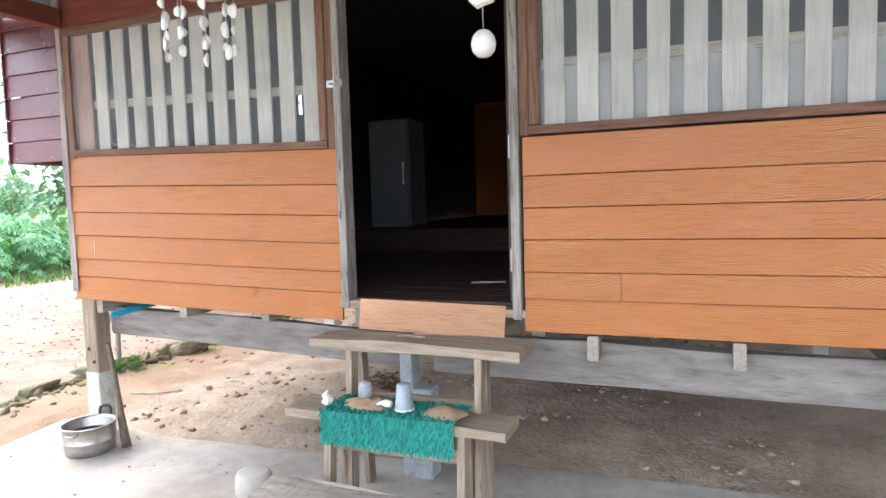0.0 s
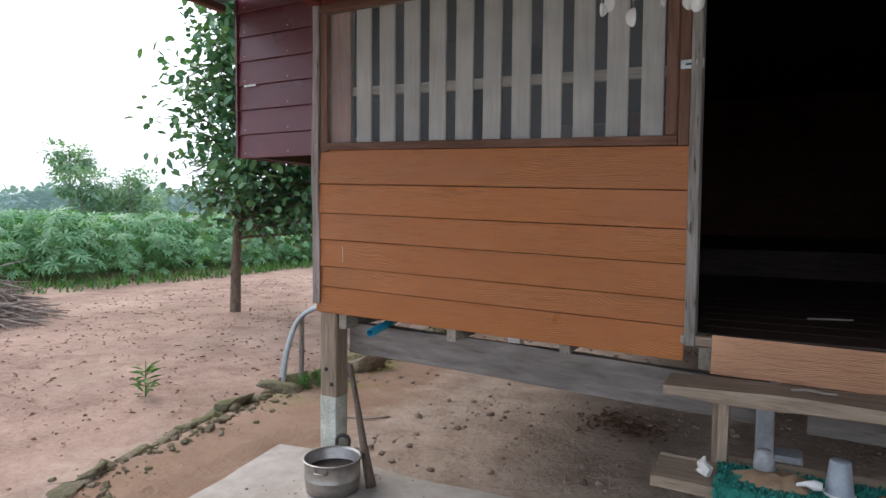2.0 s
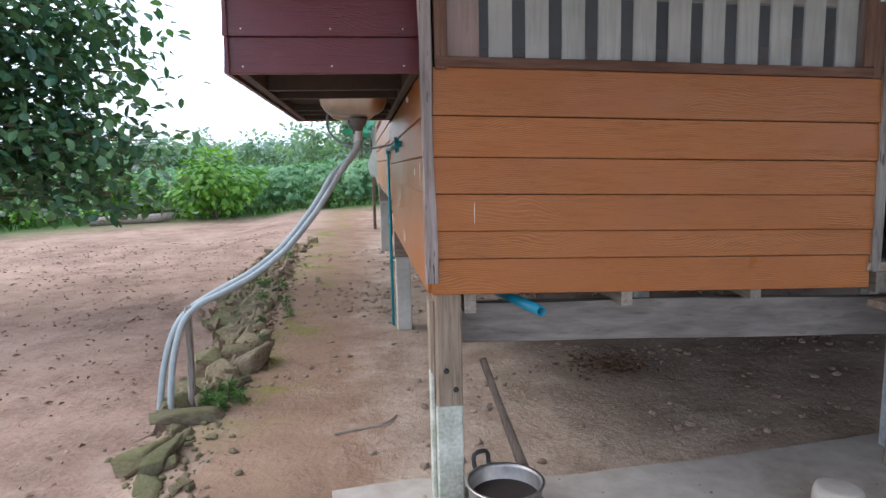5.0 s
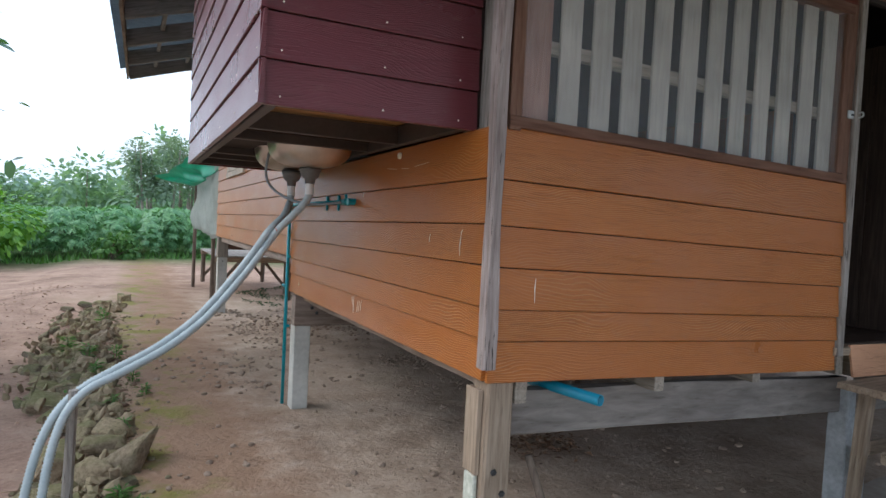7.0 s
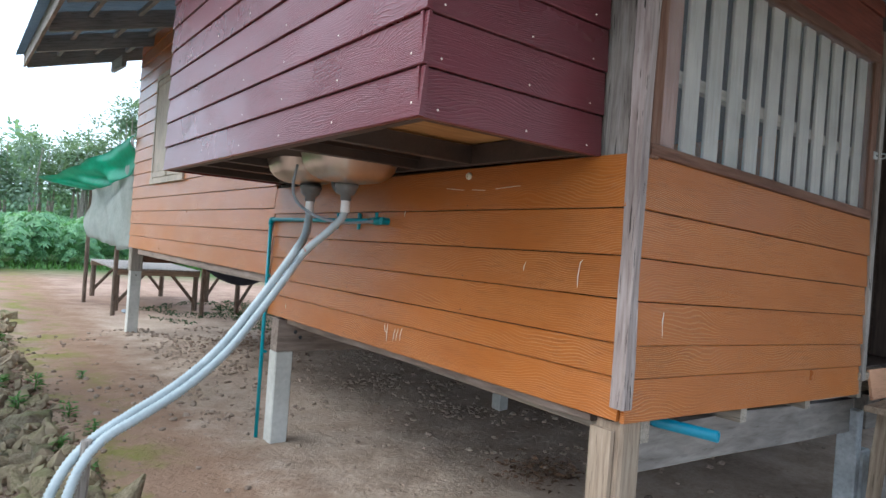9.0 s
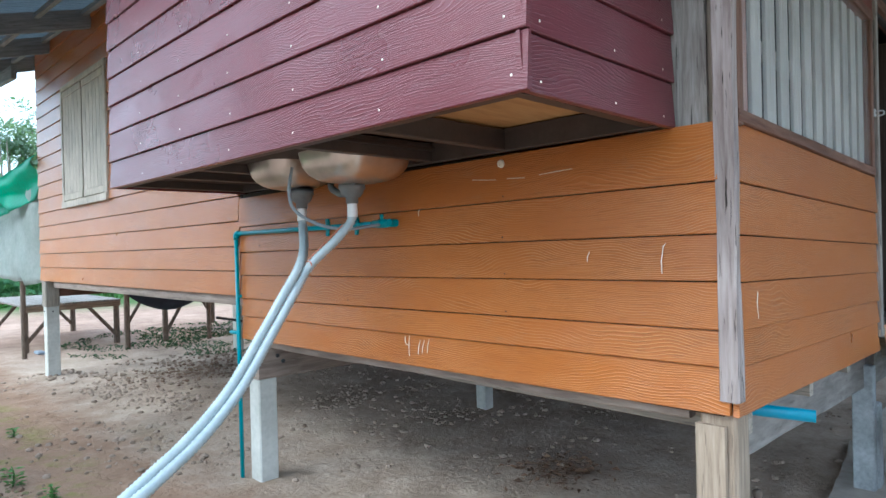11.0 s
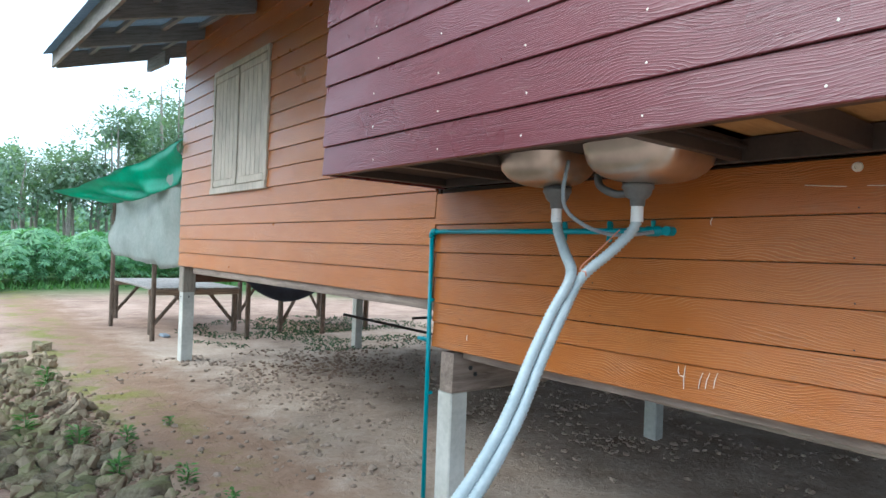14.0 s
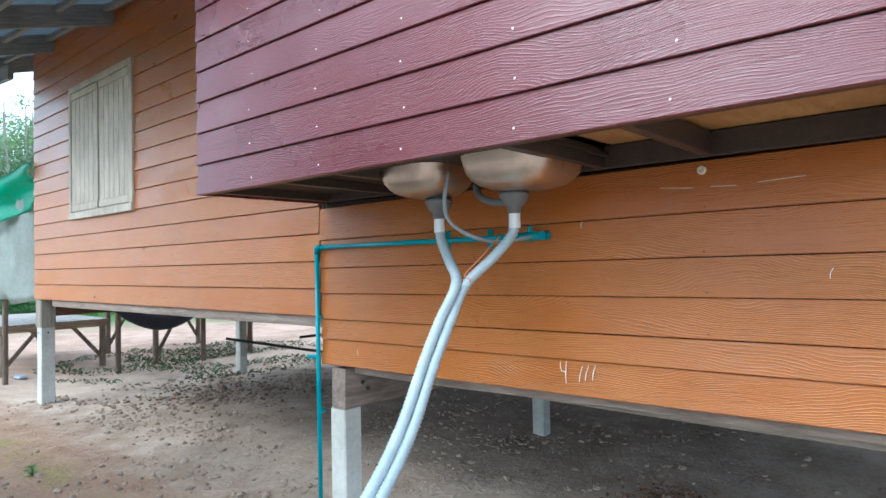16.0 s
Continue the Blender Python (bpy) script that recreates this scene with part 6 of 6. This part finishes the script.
plant_field("cassava_plants", 0.0, 4.5, 0.72, [cassava_template(i, 52, 0.24, 7) for i in range(4)], 1.08, 1, "cassava plants with finger leaves at the field's edge")
plant_field("cassava_field", 4.5, 18, 1.0, [cassava_template(i + 9, 30, 0.32, 6) for i in range(3)], 1.02, 2, "green cassava crop reaching away")
plant_field("cassava_field_far", 18, 62, 2.0, [cassava_template(i + 19, 16, 0.62, 5) for i in range(3)], 0.9, 3, "far green cassava crop")


def grass_fringe():
    r = np.random.default_rng(8)
    verts, faces = [], []
    n = 0
    while n < 5000:
        x, y = r.uniform(-22, 10), r.uniform(1, 27)
        d = field_depth(x, y)
        if not -0.9 < d < 0.7 or r.random() > 0.5 + 0.5 * noise.noise(Vector((x * 0.8, y * 0.8, 0))):
            continue
        a, h = r.uniform(0, 6.28), r.uniform(0.08, 0.32)
        z0 = on(x, y)
        k = len(verts)
        verts += [(x - 0.02 * math.sin(a), y + 0.02 * math.cos(a), z0), (x + 0.02 * math.sin(a), y - 0.02 * math.cos(a), z0), (x + math.cos(a) * h * 0.6, y + math.sin(a) * h * 0.6, z0 + h)]
        faces.append((k, k + 1, k + 2))
        n += 1
    tagged(part("grass_fringe", mesh_from("grass_fringe", verts, faces, WEED), WEED), "uneven green weeds along the field's edge", "grass", kind="stuff")


grass_fringe()


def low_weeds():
    """Creeping weeds at the back of the house, its shade put into their leaf colour."""
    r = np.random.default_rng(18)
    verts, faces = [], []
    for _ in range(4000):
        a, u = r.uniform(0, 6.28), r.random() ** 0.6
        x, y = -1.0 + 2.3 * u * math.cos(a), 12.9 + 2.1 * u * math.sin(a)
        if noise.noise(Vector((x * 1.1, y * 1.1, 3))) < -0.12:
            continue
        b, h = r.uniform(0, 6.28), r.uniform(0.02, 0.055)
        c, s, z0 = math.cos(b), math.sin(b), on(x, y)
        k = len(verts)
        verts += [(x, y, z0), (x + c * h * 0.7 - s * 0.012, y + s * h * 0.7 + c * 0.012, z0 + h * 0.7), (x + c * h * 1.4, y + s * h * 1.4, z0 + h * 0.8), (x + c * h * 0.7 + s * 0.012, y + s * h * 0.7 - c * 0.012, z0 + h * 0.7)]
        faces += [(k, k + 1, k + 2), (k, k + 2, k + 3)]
    tagged(part("low_weeds", mesh_from("low_weeds", verts, faces, SHADED_WEED), SHADED_WEED), "creeping weeds behind the stilt house, shade put into their green", "weeds", kind="stuff")


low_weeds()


def leafy_bush(name, x, y, wide, high, n, size, mat_, label, seed, category="bush"):
    r = np.random.default_rng(seed)
    t = empty(name, label, category)
    verts, faces = [], []
    g = on(x, y)
    lumps = [(Vector((r.uniform(-0.34, 0.34) * wide, r.uniform(-0.3, 0.3) * wide, r.uniform(0.25, 0.72) * high)), r.uniform(0.22, 0.36) * min(wide, high)) for _ in range(9)]
    for i in range(n):
        c, rad = lumps[int(r.integers(0, 9))]
        d = Vector(r.normal(0, 1, 3)).normalized()
        p = Vector((x, y, g)) + c + d * rad * r.uniform(0.7, 1.08)
        p.z = max(p.z, g + 0.05)
        broad_leaf(verts, faces, p, (d + Vector((0, 0, -0.6))).normalized(), (d + Vector((0, 0, 0.6))).normalized(), size * r.uniform(0.7, 1.2), size * r.uniform(0.6, 1.0))
    part("crown", mesh_from("crown", verts, faces, mat_), mat_, t)
    stems = bmesh.new()
    for c, rad in lumps[:6]:
        add_tube(stems, [(x, y, g - 0.05), (x + c.x * 0.6, y + c.y * 0.6, g + c.z * 0.6), (x + c.x, y + c.y, g + c.z)], [0.03, 0.02, 0.01], 5)
    part("stems", stems, BARK, t)
    return t


leafy_bush("vine_bush", -8.75, 21.4, 2.9, 2.5, 1500, 0.20, BUSH, "bright green vine-grown bush at the yard's end", 1)
leafy_bush("low_shrub", -11.6, 21.9, 2.8, 1.7, 900, 0.16, BUSH, "low green shrub beside the log", 2)
leafy_bush("low_shrub", -14.2, 20.5, 1.8, 1.0, 400, 0.16, BUSH, "low yellow-green shrub at the field's edge", 3)
leafy_bush("low_shrub", -5.6, 22.6, 1.6, 0.9, 350, 0.16, WEED, "low green shrub at the yard's end", 4)

log = part("fallen_log", tube([(-12.15, 20.2, on(-12, 20) + 0.12), (-11.4, 20.45, on(-11, 20) + 0.13), (-10.5, 20.7, on(-10, 20) + 0.14), (-9.95, 20.95, on(-10, 21) + 0.17)], [0.13, 0.15, 0.14, 0.12], 12), PALE_BARK, None, "", True)
tagged(log, "pale bare log lying at the yard's end", "log")

# heap of cut branches
def brush_pile(cx_, cy_, seed=6):
    r = np.random.default_rng(seed)
    bm = bmesh.new()
    for i in range(800):
        u, a = r.random() ** 0.7, r.uniform(0, 6.28)
        x, y = cx_ + math.cos(a) * 1.1 * u, cy_ + math.sin(a) * 1.25 * u
        z0 = on(x, y) + 0.76 * (1 - u * u) * r.random() + 0.02
        b = r.normal(0.9, 0.5)
        L = r.uniform(0.4, 0.95)
        d = Vector((math.cos(b), math.sin(b), r.normal(-0.05, 0.16))) * L
        p = Vector((x, y, z0))
        e = p + d
        e.z = max(e.z, on(e.x, e.y) + 0.01)
        m = p.lerp(e, 0.5) + Vector((0, 0, r.uniform(0, 0.1)))
        add_tube(bm, [p, m, e], [0.017, 0.013, 0.007], 4, False)
    tagged(part("brush_pile", bm, STICK), "heap of cut dry cassava stems in the yard", "brush", kind="stuff")


brush_pile(-12.4, 4.5)


# ---- far trees ----
def clump_tree(verts, faces, x, y, g, high, wide, n, size, r, low=0.25):
    lumps = [(Vector((r.uniform(-0.36, 0.36) * wide, r.uniform(-0.36, 0.36) * wide, high * r.uniform(low + 0.1, 0.88))), r.uniform(0.16, 0.28) * wide) for _ in range(12)]
    for _ in range(n):
        c, rad = lumps[int(r.integers(0, 12))]
        d = Vector(r.normal(0, 1, 3)).normalized()
        p = Vector((x, y, g)) + c + d * rad * r.uniform(0.55, 1.15)
        broad_leaf(verts, faces, p, (d + Vector((0, 0, -0.3))).normalized(), Vector((0, 0, 1)), size * r.uniform(0.6, 1.3), size * r.uniform(0.5, 0.9))


def far_tree(x, y, high, wide, n, size, mat_, label, seed, low=0.25, trunks=1, name="field_tree"):
    r = np.random.default_rng(seed)
    g = on(x, y)
    t = empty(name, label, "tree")
    verts, faces = [], []
    clump_tree(verts, faces, x, y, g, high, wide, n, size, r, low)
    part("crown", mesh_from("crown", verts, faces, mat_), mat_, t)
    for k in range(trunks):
        dx, dy = (r.uniform(-0.3, 0.3) * wide, r.uniform(-0.3, 0.3) * wide) if trunks > 1 else (0, 0)
        part("trunk", tube([(x + dx * 0.7, y + dy * 0.7, g - 0.2), (x + dx * 0.9, y + dy, g + high * 0.45), (x + dx * 1.1, y + dy, g + high * 0.85)], [0.11, 0.07, 0.03], 7), PALE_BARK, t)
    return t


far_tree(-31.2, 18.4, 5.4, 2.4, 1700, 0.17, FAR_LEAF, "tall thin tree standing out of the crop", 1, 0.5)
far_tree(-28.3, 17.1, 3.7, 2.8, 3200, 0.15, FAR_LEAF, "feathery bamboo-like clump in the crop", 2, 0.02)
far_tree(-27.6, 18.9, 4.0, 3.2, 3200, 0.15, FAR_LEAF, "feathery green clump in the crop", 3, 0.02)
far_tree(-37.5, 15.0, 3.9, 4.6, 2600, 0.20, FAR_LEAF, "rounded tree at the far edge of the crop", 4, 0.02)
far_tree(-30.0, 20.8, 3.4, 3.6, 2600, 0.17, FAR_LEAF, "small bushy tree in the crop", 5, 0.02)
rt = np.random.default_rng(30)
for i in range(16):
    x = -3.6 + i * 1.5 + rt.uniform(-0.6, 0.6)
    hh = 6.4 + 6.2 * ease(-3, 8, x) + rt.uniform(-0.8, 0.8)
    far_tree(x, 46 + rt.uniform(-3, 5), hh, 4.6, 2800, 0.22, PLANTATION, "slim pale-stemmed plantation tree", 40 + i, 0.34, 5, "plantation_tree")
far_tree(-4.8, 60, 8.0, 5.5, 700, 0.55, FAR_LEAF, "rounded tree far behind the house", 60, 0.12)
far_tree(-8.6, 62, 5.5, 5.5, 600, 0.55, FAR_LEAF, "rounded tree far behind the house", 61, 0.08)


def tree_line(name, dist, a0, a1, high, step, size, n, mat_, label, seed, base=0.6):
    r = np.random.default_rng(seed)
    verts, faces = [], []
    a = a0
    while a < a1:
        t = radians(a)
        d = dist * r.uniform(0.95, 1.08)
        x, y = -4 - math.sin(t) * d, 4 + math.cos(t) * d
        clump_tree(verts, faces, x, y, on(x, y) - base, high * r.uniform(0.8, 1.12), high * 1.1, n, size, r, 0.0)
        a += step
    tagged(part(name, mesh_from(name, verts, faces, mat_), mat_), label, "trees", kind="stuff")


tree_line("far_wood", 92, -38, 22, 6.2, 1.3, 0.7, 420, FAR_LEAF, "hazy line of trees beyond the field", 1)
tree_line("far_ridge", 210, -45, 100, 9.0, 1.25, 2.0, 560, FARTHEST_LEAF, "wooded ridge on the horizon, haze put into its blue glow", 2, 1.6)


def far_hill():
    """A low wooded hill closing the horizon behind the ridge trees."""
    verts, faces = [], []
    n = 220
    for k in range(n + 1):
        t = radians(-45 + 145 * k / n)
        top = 7.0 + 1.6 * noise.noise(Vector((k * 0.05, 0, 3))) + 0.7 * noise.noise(Vector((k * 0.6, 0, 8)))
        for d, h in ((222, -3.0), (226, top * 0.55), (232, top * 0.86), (240, top), (290, top * 0.5), (330, -3.0)):
            x, y = -4 - math.sin(t) * d, 4 + math.cos(t) * d
            verts.append((x, y, h + 0.9 * noise.noise(Vector((x * 0.2, y * 0.2, h))) * (h > 0)))
    for k in range(n):
        for j in range(5):
            a = k * 6 + j
            faces.append((a, a + 1, a + 7, a + 6))
    tagged(part("far_hill", mesh_from("far_hill", verts, faces, FARTHEST_LEAF), FARTHEST_LEAF), "low wooded hill on the horizon, haze put into its blue glow", "hill", kind="structure")


far_hill()
